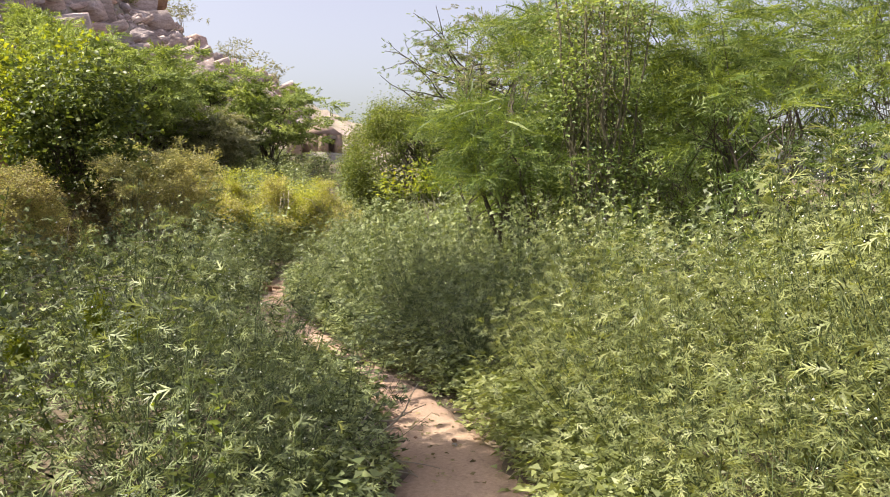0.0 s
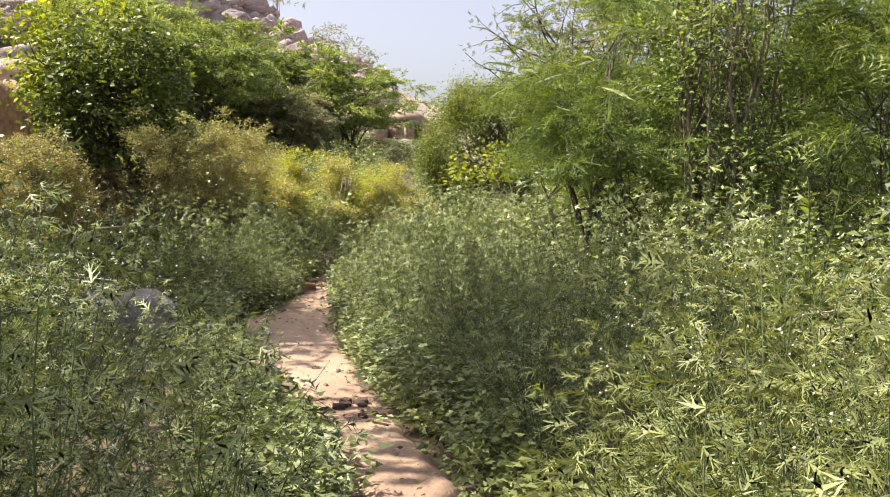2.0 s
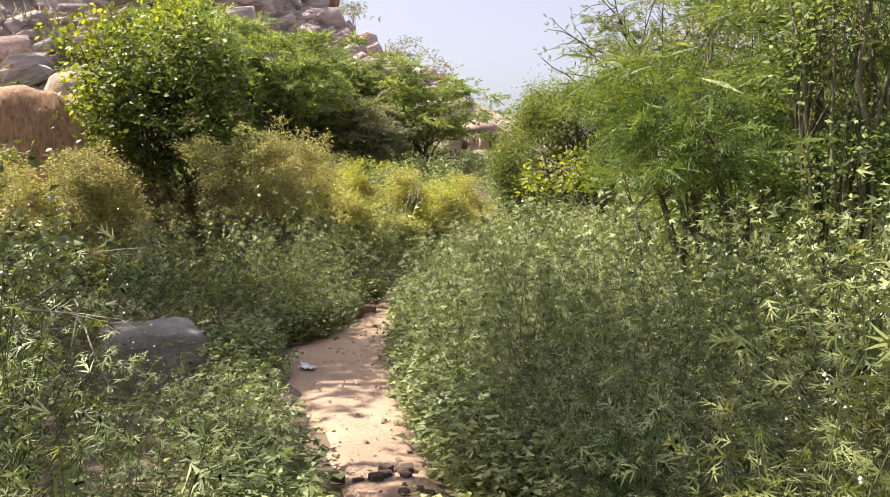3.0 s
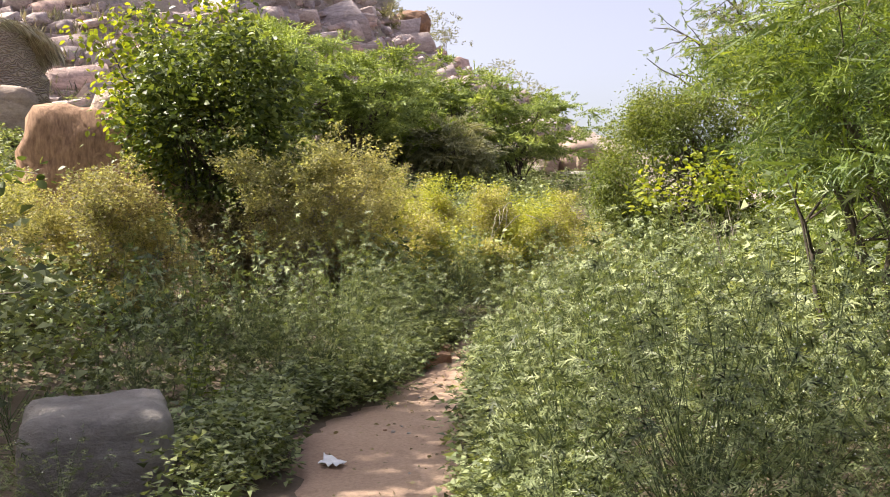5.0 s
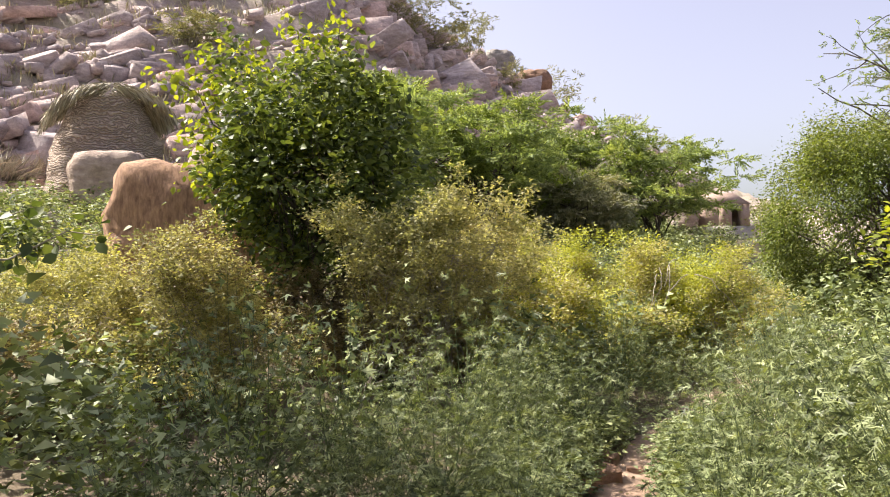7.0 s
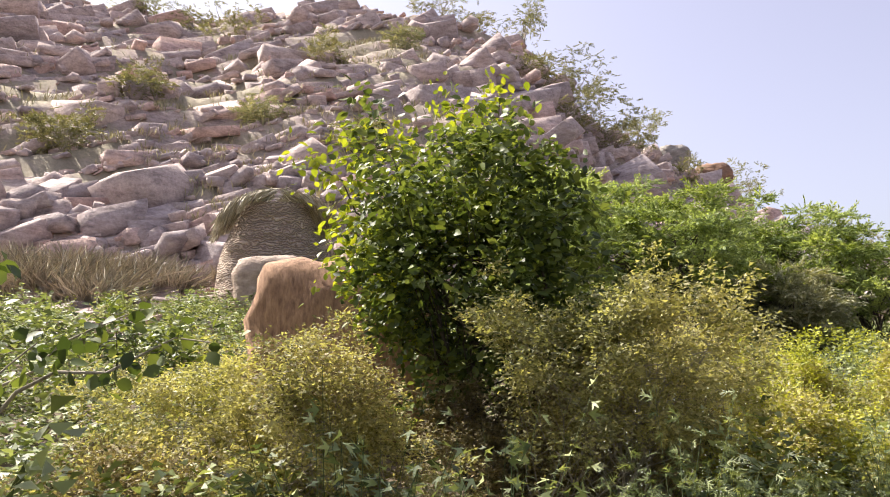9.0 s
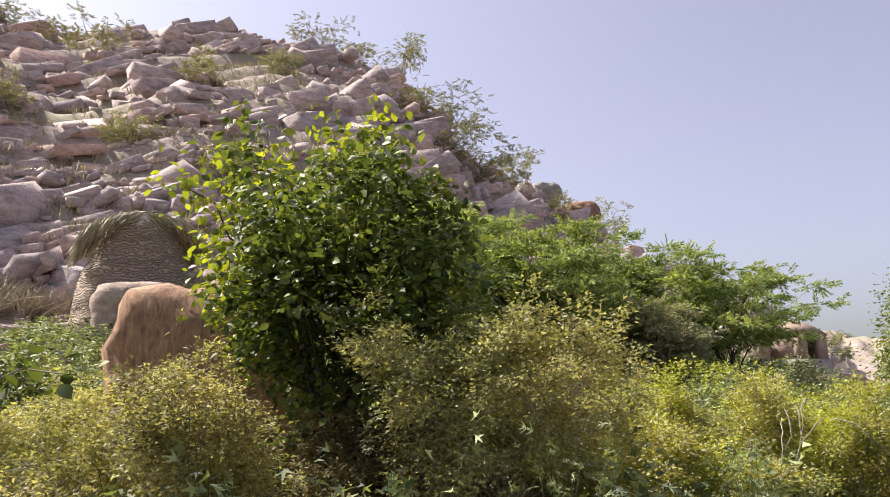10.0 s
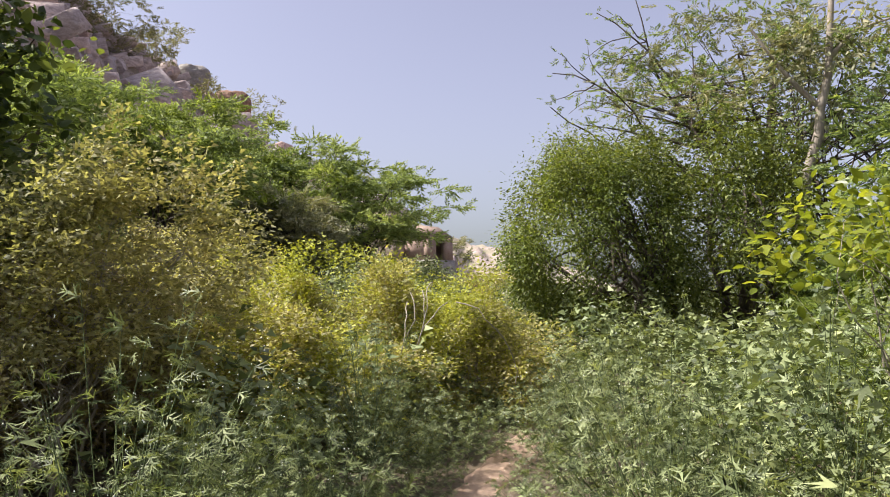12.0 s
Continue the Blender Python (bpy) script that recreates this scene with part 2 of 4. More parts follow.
def leaf_small():
    """A small oval leaf, 1 long."""
    v = [(0, 0, 0), (-0.28, 0.5, 0.05), (0, 1, -0.05), (0.28, 0.5, 0.05)]
    return np.array(v, float), np.array([(0, 2, 1), (0, 3, 2)])


def spray(fronds, frond, seed, reach=0.55):
    """A twig with fronds to both sides, 1 long."""
    r = np.random.default_rng(seed)
    out = [(np.array([(0, 0, 0), (0.012, 0.5, 0.02), (0, 1, -0.12)]), np.array([(0, 1, 2)]))]
    for i in range(fronds):
        y = 0.1 + 0.85 * i / fronds
        s = -1 if i % 2 else 1
        d = np.array([[s * r.uniform(0.5, 0.9), r.uniform(0.4, 0.9), r.uniform(-0.25, 0.2)]])
        out.append(scatter(frond, np.array([[0, y, 0.02 - 0.1 * y * y]]), d, [reach * r.uniform(0.75, 1.2)], r))
    return join(out)


LANCE, ROUND, SMALL = leaf_lance(), leaf_round(), leaf_small()
PINNATE = spray(8, leaf_pinnate(3, 0.36), 3, 0.42)
TRIDENT = (np.array([(0, 0, 0), (-0.42, 0.66, 0.02), (-0.09, 0.42, 0), (0, 1, -0.14), (0.09, 0.42, 0), (0.42, 0.66, 0.02)]), np.array([(0, 2, 1), (0, 4, 2), (2, 4, 3), (0, 5, 4)]))
TINY = (np.array([(-0.16, 0.1, 0), (0.3, 0.42, 0.03), (-0.02, 1, -0.04)]), np.array([(0, 1, 2)]))
OVAL = (leaf_round()[0] * np.array([0.8, 1, 1]), leaf_round()[1])
FEATHER = (np.array([(0, 0, 0), (-0.06, 0.45, 0.01), (0.06, 0.45, 0.01), (0, 1, -0.2), (-0.36, 0.45, 0.03), (-0.06, 0.18, 0), (0.36, 0.45, 0.03), (0.06, 0.18, 0), (-0.42, 0.78, -0.03), (0.42, 0.78, -0.03), (-0.22, 0.98, -0.12), (0.22, 0.98, -0.12), (-0.05, 0.6, -0.03), (0.05, 0.6, -0.03)]), np.array([(0, 2, 1), (1, 2, 3), (0, 5, 4), (0, 6, 7), (1, 2, 8), (1, 9, 2), (12, 13, 10), (12, 11, 13)]))
PINNATE_FAR = spray(24, (TINY[0] * np.array([0.7, 1, 1]), TINY[1]), 4, 0.27)
BLADE = leaf_lance(0.05, -0.35)


# ---- the lie of the land ----
CX, CY, CZ = -2.5, 10.5, 1.15
A_K = np.array([-180, -120, -90, -69, -50, -35, -20, -8, 10, 40, 70, 180.0])
RISE = np.array([0, 0.05, 0.2, 0.26, 0.265, 0.22, 0.145, 0.095, 0.055, 0.03, 0.0, 0])
S_AZ = np.array([-150, -110, -69, -62, -58, -50, -43.5, -39, -36, -34, -32.5, -31, -29, -25, -21, -17, -12, -9, -5, 0, 8])
S_EL = np.array([0, 20, 24.4, 24.6, 24.2, 26.0, 26.0, 25.0, 24.2, 23.4, 22.2, 19.8, 18.0, 15.6, 13.0, 9.8, 7.4, 5.6, 4.2, 3.0, 0.0])
D_AZ = np.array([-150, -69, -43, -35, -25, -17, -7, 8.0])
D_R = np.array([60, 62, 58, 58, 66, 80, 105, 130.0])
F_R = np.array([25, 25, 24, 25, 32, 36, 45, 60.0])


BED = 1.75


def bed(z, dx, dy):
    """Number of the rock bed at a height: the beds dip to the left and are a little warped."""
    return (z - 0.2 * (dx + dy) + 0.9 * np.sin(0.09 * dx + 0.05 * dy) + 0.35 * np.sin(0.31 * dx - 0.22 * dy)) / BED


def land(x, y):
    """Ground height: a shallow dip along the path, banks that climb to the left, and the rocky hill behind them."""
    x, y = np.asarray(x, float), np.asarray(y, float)
    base = -0.045 * np.clip(y, -10, 14)
    dx, dy = x - CX, y - CY
    r, az = np.hypot(dx, dy), np.degrees(np.arctan2(dx, dy))
    a = np.interp(az, A_K, RISE)
    rf, rd = np.interp(az, D_AZ, F_R), np.interp(az, D_AZ, D_R)
    lim = np.where(az > -5, 16.0, rf)
    rr = np.clip(r - 4.5, 0, None)
    soft = np.minimum(rr * rr / (rr + 2.0), lim - 4.5)
    zf = base + a * soft
    top = CZ + rd * np.tan(np.radians(np.interp(az, S_AZ, S_EL)))
    foot = -0.63 + a * (lim - 4.5)
    u = np.clip((r - rf) / (rd - rf), 0, 1)
    behind = np.clip((r - rd) / 70.0, 0, 1)
    hill = np.clip(top - foot, 0, None) * u ** 0.95 * (1 - behind) ** 1.5
    z = zf + hill
    b = bed(z, dx, dy)
    step = np.floor(b) + np.clip((b - np.floor(b)) / 0.3, 0, 1) - b - 0.35
    z = z + np.clip(hill / 6, 0, 1) * (1 - behind) * (BED * 0.8 * step + 0.35 * np.sin(0.55 * x + 0.3 * y) * np.sin(0.47 * y - 0.2 * x))
    return z + 0.04 * np.sin(1.7 * x + 0.6 * y) * np.sin(1.3 * y) * np.clip((r - 3) / 10, 0.15, 1)


PATH_Y = np.array([-4, 0, 4.2, 5.2, 6.2, 7.1, 8.1, 9.4, 11.4, 12.3, 13.8, 15, 16.2, 18, 21, 26, 34])
PATH_X = np.array([0.0, 0, 0.12, -0.03, -0.28, -0.62, -1.1, -1.6, -2.3, -2.6, -2.98, -3.18, -3.3, -3.1, -2.4, -3.4, -5.5])
PATH_L = np.array([0.36, 0.36, 0.37, 0.29, 0.27, 0.27, 0.3, 0.55, 1.0, 0.6, 0.34, 0.24, 0.22, 0.2, 0.2, 0.22, 0.3])
PATH_W = np.array([0.36, 0.36, 0.37, 0.29, 0.27, 0.27, 0.27, 0.29, 0.3, 0.36, 0.32, 0.24, 0.22, 0.2, 0.2, 0.22, 0.3])


def off_path(x, y):
    """Metres from the middle of the footpath, minus to its left."""
    return (x - np.interp(y, PATH_Y, PATH_X)) * 0.93


def grid(xs, ys):
    X, Y = np.meshgrid(xs, ys)
    v = np.stack([X, Y, land(X, Y)], -1).reshape(-1, 3)
    n, m = len(ys), len(xs)
    i, j = np.meshgrid(np.arange(n - 1), np.arange(m - 1), indexing="ij")
    k = i * m + j
    return v, np.stack([k, k + 1, k + m + 1, k + m], -1).reshape(-1, 4)


xs = np.concatenate([[-900, -500, -300, -200], np.arange(-130, -60, 3.0), np.arange(-60, 12, 0.5), np.arange(12, 60, 4.0), [90, 150, 300, 500, 900]])
ys = np.concatenate([[-900, -400, -150, -60], np.arange(-30, -2, 3.0), np.arange(-2, 75, 0.5), np.arange(75, 150, 3.0), [200, 300, 500, 900]])
gv, gf = grid(xs, ys)
gc = gv[gf].mean(1)
dx, dy = gc[:, 0] - CX, gc[:, 1] - CY
gr, gaz = np.hypot(dx, dy), np.degrees(np.arctan2(dx, dy))
on_hill = (gr > np.interp(gaz, D_AZ, F_R) - 2.5) & (gaz < 6) & (gaz > -140) & (gr < 150)
ground = new("ground", mesh_of("ground", [(gv, gf[~on_hill], 0), (gv, gf[on_hill], 1)], [M_SOIL, M_HILL]))
smooth(tagged(ground, "uneven brown earth rising to a rocky hillside", "ground", kind="structure"))

# footpath: a worn strip with ragged edges, a little proud of the soil
py = np.arange(-3, 30, 0.12)
px, pw, pl = np.interp(py, PATH_Y, PATH_X), np.interp(py, PATH_Y, PATH_W), np.interp(py, PATH_Y, PATH_L)
cols = np.linspace(-1.15, 1.15, 13)
rag = 1 + 0.16 * np.sin(py * 3.1) * np.sin(py * 7.7 + 1) + 0.05 * rng.normal(size=len(py))
PX = px[:, None] + rag[:, None] * np.where(cols[None] > 0, pw[:, None], pl[:, None]) * cols[None]
PY = py[:, None] + 0 * cols[None]
PZ = land(PX, PY) + 0.045 - 0.05 * np.abs(cols[None]) ** 5 - 0.012 * np.cos(cols * 2)[None] + 0.005 * rng.normal(size=PX.shape)
n, m = PX.shape
i, j = np.meshgrid(np.arange(n - 1), np.arange(m - 1), indexing="ij")
k = i * m + j
footpath = new("footpath", mesh_of("footpath", [(np.stack([PX, PY, PZ], -1).reshape(-1, 3), np.stack([k, k + 1, k + m + 1, k + m], -1).reshape(-1, 4), 0)], [M_PATH]))
smooth(tagged(footpath, "narrow trodden footpath of pinkish sandy earth", "path", kind="structure"))


# ---- trees and bushes ----
def thing(name, x, y, label, category, group="", sink=0.0):
    ob = new(name)
    ob.matrix_basis = pose(x, y, float(land(x, y)) - sink)
    return tagged(ob, label, category, group)


def clump_points(r, n, radii, centre, low=0.05, shell=0.5, rough=0.28):
    """Middles of leaf clumps in an uneven egg of those half-widths."""
    out = []
    ph = r.uniform(0, 6.28, 6)
    while len(out) < n:
        d = r.normal(size=3)
        d /= np.linalg.norm(d)
        lump = 1 + rough * (math.sin(3.1 * d[0] + ph[0]) * math.sin(2.7 * d[1] + ph[1]) + 0.7 * math.sin(6.3 * d[0] + ph[2] + 5 * d[2]) * math.sin(5.1 * d[1] + ph[3]))
        p = np.array(centre) + d * np.array(radii) * lump * (shell + (1 - shell) * r.uniform() ** 0.6)
        if p[2] > low:
            out.append(p)
    return np.array(out)


def crown_leaves(r, clumps, spread, count, template, size, mid, droop=0.2, flat=0.75):
    which = r.integers(0, len(clumps), count)
    off = r.normal(0, 1, (count, 3)) * spread * np.array([1, 1, flat])
    out = clumps[which] - np.asarray(mid)
    out /= np.linalg.norm(out, axis=1)[:, None] + 1e-6
    dirs = off / (spread + 1e-6) * 0.5 + out * 0.35 + r.normal(0, 0.7, (count, 3))
    dirs[:, 2] = 0.5 * dirs[:, 2] - 0.6 * droop
    return scatter(template, clumps[which] + off, dirs, size * r.uniform(0.6, 1.35, count), r)


def bush(name, label, category, x, y, radii, zc, clumps, spread, count, template, size, leaf, stems=6, stem_r=0.03, bark=B_STEM, droop=0.2, shell=0.5, seed=1, base_w=0.25, twigs=40, second=None, group="", lean=(0, 0), flat=0.75, rough=0.28, tag_leaf="leaves", low=0.1, sub=None):
    r = np.random.default_rng(seed)
    ob = thing(name, x, y, label, category, group, sink=0.05)
    mid = np.array([lean[0], lean[1], zc])
    cl = clump_points(r, clumps, radii, mid, low, shell, rough)
    ends0 = cl
    if sub:
        cl = np.repeat(cl, sub[0], axis=0) + r.normal(0, sub[1], (len(cl) * sub[0], 3))
        cl = cl[cl[:, 2] > 0.03]
    part(tag_leaf, [(*crown_leaves(r, cl, spread, count, template, size, mid, droop, flat), 0)], leaf, ob)
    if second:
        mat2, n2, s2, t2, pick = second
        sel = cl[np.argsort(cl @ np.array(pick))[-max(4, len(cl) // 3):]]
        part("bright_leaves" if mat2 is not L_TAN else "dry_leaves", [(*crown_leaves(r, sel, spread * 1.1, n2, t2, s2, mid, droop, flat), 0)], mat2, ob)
    ends = ends0[r.permutation(len(ends0))]
    ways = []
    for k in range(stems):
        a = np.array([r.normal(0, base_w), r.normal(0, base_w), 0.0])
        b = ends[k % len(ends)] * np.array([0.75, 0.75, 0.9])
        p = curve(a, b, r.normal(0, 0.08, 3) * np.linalg.norm(b) + np.array([0, 0, 0.06 * zc]), 8, 0.02 * zc, r)
        ways.append(p)
        rad = stem_r * r.uniform(0.6, 1.2)
        part("stem", [(*tube(p, np.linspace(rad, rad * 0.3, 8), 6), 0)], bark, ob)
    if twigs and stems:
        tw = []
        for k in range(twigs):
            w = ways[k % len(ways)]
            a, b = w[r.integers(3, 8)], ends[(k + stems) % len(ends)]
            tw.append(tube(curve(a, b, r.normal(0, 0.1, 3), 5, 0.03, r), np.linspace(stem_r * 0.3, stem_r * 0.06, 5), 3))
        part("twig_work", [(*join(tw), 0)], bark, ob)
    return ob


# the broad-leaved sapling on the bank, and dry scrub at its foot
sapling = bush("leafy_sapling", "broad-leaved young tree with glossy green leaves and yellow-green shoots", "tree", -7.6, 16.8, (1.45, 1.3, 1.3), 2.65, 100, 0.12, 13500, OVAL, 0.1, L_BROAD, 8, 0.04, B_DARK, 0.35, 0.45, 11, 0.15, 80, low=0.9, rough=0.55, sub=(5, 0.15), lean=(-0.15, -0.1))
q = np.random.default_rng(12)
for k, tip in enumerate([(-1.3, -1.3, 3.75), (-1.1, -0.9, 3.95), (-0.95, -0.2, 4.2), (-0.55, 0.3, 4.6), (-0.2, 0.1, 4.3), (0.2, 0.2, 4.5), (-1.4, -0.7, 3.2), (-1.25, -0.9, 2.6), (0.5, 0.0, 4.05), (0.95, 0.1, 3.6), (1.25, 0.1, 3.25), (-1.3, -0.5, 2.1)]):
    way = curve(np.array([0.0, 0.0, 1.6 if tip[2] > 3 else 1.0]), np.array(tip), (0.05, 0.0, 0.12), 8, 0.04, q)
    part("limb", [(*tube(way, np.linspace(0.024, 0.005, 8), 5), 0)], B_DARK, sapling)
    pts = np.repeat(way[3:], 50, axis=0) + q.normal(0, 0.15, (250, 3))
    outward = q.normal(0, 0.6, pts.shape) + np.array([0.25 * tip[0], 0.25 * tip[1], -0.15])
    # yellow young shoots, with the sun on the upper left put into their colour
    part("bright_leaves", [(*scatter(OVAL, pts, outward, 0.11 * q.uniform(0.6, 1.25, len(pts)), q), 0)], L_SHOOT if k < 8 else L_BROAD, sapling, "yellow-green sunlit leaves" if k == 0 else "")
for k, (bx, by, rx, ry, rz, zc, mat, sec, lab) in enumerate([
    (-7.75, 14.8, 0.9, 0.75, 0.8, 0.95, L_OLIVE, L_TAN, "olive-brown dry thorn bush beside a dark hollow"),
    (-9.0, 14.8, 1.1, 0.9, 0.75, 0.75, L_OLIVE, L_OLIVE, "straw-coloured dry bush with sparse small leaves"),
    (-8.9, 13.4, 0.75, 0.6, 0.45, 0.4, L_TAN, L_OLIVE, "withered brown bush on the bank"),
    (-5.7, 16.2, 0.95, 0.85, 0.65, 1.75, L_OLIVE, L_OLIVE, "tangled olive thorn bush arching over a hollow"),
    (-6.5, 19.0, 1.3, 1.1, 0.85, 0.95, L_OLIVE, L_OLIVE, "grey-olive thorn bush behind the yellow one"),
    (-10.2, 15.6, 0.9, 0.8, 0.6, 0.5, L_OLIVE, L_YELLOW, "pale olive bush beside a red boulder"),
    (-8.0, 19.6, 1.3, 1.2, 1.0, 0.9, L_OLIVE, L_MESQ, "olive bush on the slope behind the young tree"),
    (-7.6, 22.5, 1.4, 1.3, 0.9, 0.8, L_OLIVE, L_TAN, "greyish bush before the straw-roofed stack"),
    # the last two are fillers: their brown stands in for the hollow's shade
    (-6.4, 17.7, 1.0, 0.8, 0.75, 0.8, L_TAN, L_TAN, "brown bush added behind the hollow to darken it"),
    (-7.1, 16.6, 0.95, 0.65, 0.7, 0.6, L_TAN, L_TAN, "brown bush added under the young tree to darken the hollow"),
]):
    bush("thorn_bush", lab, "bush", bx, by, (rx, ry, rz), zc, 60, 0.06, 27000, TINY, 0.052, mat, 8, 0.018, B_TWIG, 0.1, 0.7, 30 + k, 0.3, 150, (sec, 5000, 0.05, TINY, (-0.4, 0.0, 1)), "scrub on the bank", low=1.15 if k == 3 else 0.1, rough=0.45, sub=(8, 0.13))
# yellow-flowering bushes
for k, (bx, by, rx, ry, rz, zc) in enumerate([(-4.9, 20.3, 1.15, 1.1, 1.0, 0.9), (-3.4, 20.7, 0.8, 0.8, 0.8, 0.7), (-5.6, 18.7, 1.0, 0.8, 0.6, 0.5), (-4.4, 18.9, 0.8, 0.6, 0.5, 0.4), (-3.9, 22.3, 1.0, 0.9, 0.8, 0.7), (-6.1, 20.7, 1.0, 0.8, 0.65, 0.7)]):
    bush("yellow_bush", "bush of small bright yellow leaves over a shaded hollow", "bush", bx, by, (rx, ry, rz), zc, 50, 0.07, 16000, TINY, 0.055, L_YELLOW, 7, 0.016, B_TWIG, 0.15, 0.72, 50 + k, 0.3, 60, (L_OLIVE, 13000, 0.055, TINY, (0.9, -0.3, -0.3)), "yellow bushes", rough=0.4, sub=(7, 0.14))

# many-stemmed tree on the right of the path, and the thicket behind it
sheaf = bush("many_stemmed_tree", "slender tree with a sheaf of thin upright stems and airy foliage", "tree", 2.3, 12.4, (0.95, 0.9, 2.9), 3.1, 130, 0.15, 9500, SMALL, 0.07, L_MESQ, 12, 0.034, B_STEM, 0.1, 0.25, 71, 0.13, 150, (L_GREY, 1500, 0.06, SMALL, (0, 0, 1)), low=0.9)
for k in range(14):
    an, q = 2.4 * k, 0.1 + 0.06 * (k % 3)
    way = curve(np.array([q * math.cos(an), q * math.sin(an), 0.0]), np.array([(0.35 + 0.04 * k) * math.cos(an), (0.35 + 0.04 * k) * math.sin(an), 4.6 + 0.12 * (k % 5)]), (0.0, 0.0, 0.1), 9, 0.035, rng)
    part("stem", [(*tube(way, np.linspace(0.032, 0.008, 9), 6), 0)], B_STEM, sheaf)
# second, brighter fronds go on the sunward side: sunlight put into the leaf colour
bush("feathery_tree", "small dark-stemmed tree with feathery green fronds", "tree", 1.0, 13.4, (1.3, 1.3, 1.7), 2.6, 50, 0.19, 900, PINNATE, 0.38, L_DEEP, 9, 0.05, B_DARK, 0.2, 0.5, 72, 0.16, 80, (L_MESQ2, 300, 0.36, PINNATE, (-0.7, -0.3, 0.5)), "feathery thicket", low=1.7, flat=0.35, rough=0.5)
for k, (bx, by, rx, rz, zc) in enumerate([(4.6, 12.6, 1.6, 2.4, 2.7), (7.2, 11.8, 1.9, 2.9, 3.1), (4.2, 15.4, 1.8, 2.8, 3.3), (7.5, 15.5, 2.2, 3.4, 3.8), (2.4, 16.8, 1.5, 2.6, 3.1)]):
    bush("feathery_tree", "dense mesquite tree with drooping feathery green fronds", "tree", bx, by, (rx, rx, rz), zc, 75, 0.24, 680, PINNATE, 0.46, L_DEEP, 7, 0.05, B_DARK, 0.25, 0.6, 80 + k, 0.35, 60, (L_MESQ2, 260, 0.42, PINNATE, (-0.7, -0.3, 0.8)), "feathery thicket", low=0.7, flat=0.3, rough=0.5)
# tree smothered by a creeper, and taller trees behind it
# lighter leaves at the creeper's upper left stand for the sun on it
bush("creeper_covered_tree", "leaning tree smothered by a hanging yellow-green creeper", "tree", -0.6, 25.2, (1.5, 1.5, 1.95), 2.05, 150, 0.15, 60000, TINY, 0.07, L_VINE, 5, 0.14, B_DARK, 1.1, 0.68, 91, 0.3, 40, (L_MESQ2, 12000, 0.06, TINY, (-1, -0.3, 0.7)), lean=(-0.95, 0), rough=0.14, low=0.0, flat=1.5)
bush("creeper_covered_tree", "dark shaded creeper mass hanging to the ground", "tree", 0.9, 26.0, (1.3, 1.4, 1.9), 2.4, 60, 0.2, 18000, TINY, 0.09, L_VINE, 4, 0.12, B_DARK, 1.1, 0.7, 92, 0.3, 30, rough=0.25, flat=1.6, low=0.9)
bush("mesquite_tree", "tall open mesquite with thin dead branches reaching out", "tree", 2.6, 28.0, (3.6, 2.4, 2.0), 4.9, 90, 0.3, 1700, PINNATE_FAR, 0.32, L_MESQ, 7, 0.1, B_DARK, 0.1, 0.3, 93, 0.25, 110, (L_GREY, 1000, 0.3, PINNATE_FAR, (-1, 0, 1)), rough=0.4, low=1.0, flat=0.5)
bush("mesquite_tree", "mesquite tree with a spreading crown behind the weeds", "tree", 6.5, 24.5, (2.9, 2.5, 2.1), 3.3, 80, 0.32, 2400, PINNATE_FAR, 0.5, L_MESQ, 6, 0.08, B_DARK, 0.2, 0.45, 94, 0.3, 60, low=0.5, flat=0.5)
bush("mesquite_tree", "low mesquite scrub beside the weeds", "tree", 3.2, 22.0, (2.0, 1.6, 1.1), 1.2, 50, 0.25, 2400, PINNATE_FAR, 0.42, L_MESQ2, 6, 0.05, B_DARK, 0.2, 0.5, 95, 0.4, 40, flat=0.5)
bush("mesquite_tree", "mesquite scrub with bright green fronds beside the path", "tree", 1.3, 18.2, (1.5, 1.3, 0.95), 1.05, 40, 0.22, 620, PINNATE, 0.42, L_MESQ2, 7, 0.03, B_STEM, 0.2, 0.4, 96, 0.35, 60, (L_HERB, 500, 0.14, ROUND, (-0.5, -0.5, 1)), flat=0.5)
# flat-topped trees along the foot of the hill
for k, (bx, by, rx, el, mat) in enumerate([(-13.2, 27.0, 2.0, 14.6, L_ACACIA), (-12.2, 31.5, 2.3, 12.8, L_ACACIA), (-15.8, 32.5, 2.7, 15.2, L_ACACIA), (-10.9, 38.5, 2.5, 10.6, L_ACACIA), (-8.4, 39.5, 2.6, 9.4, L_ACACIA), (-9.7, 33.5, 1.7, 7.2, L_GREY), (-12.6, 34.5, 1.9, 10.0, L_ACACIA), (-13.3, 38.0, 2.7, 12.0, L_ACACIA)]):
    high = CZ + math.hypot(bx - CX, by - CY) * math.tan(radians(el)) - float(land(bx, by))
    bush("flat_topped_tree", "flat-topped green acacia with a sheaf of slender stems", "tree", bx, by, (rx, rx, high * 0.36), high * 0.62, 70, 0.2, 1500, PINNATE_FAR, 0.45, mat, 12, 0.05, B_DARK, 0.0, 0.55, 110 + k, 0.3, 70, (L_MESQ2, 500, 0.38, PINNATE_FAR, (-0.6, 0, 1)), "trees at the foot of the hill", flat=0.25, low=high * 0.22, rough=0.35)
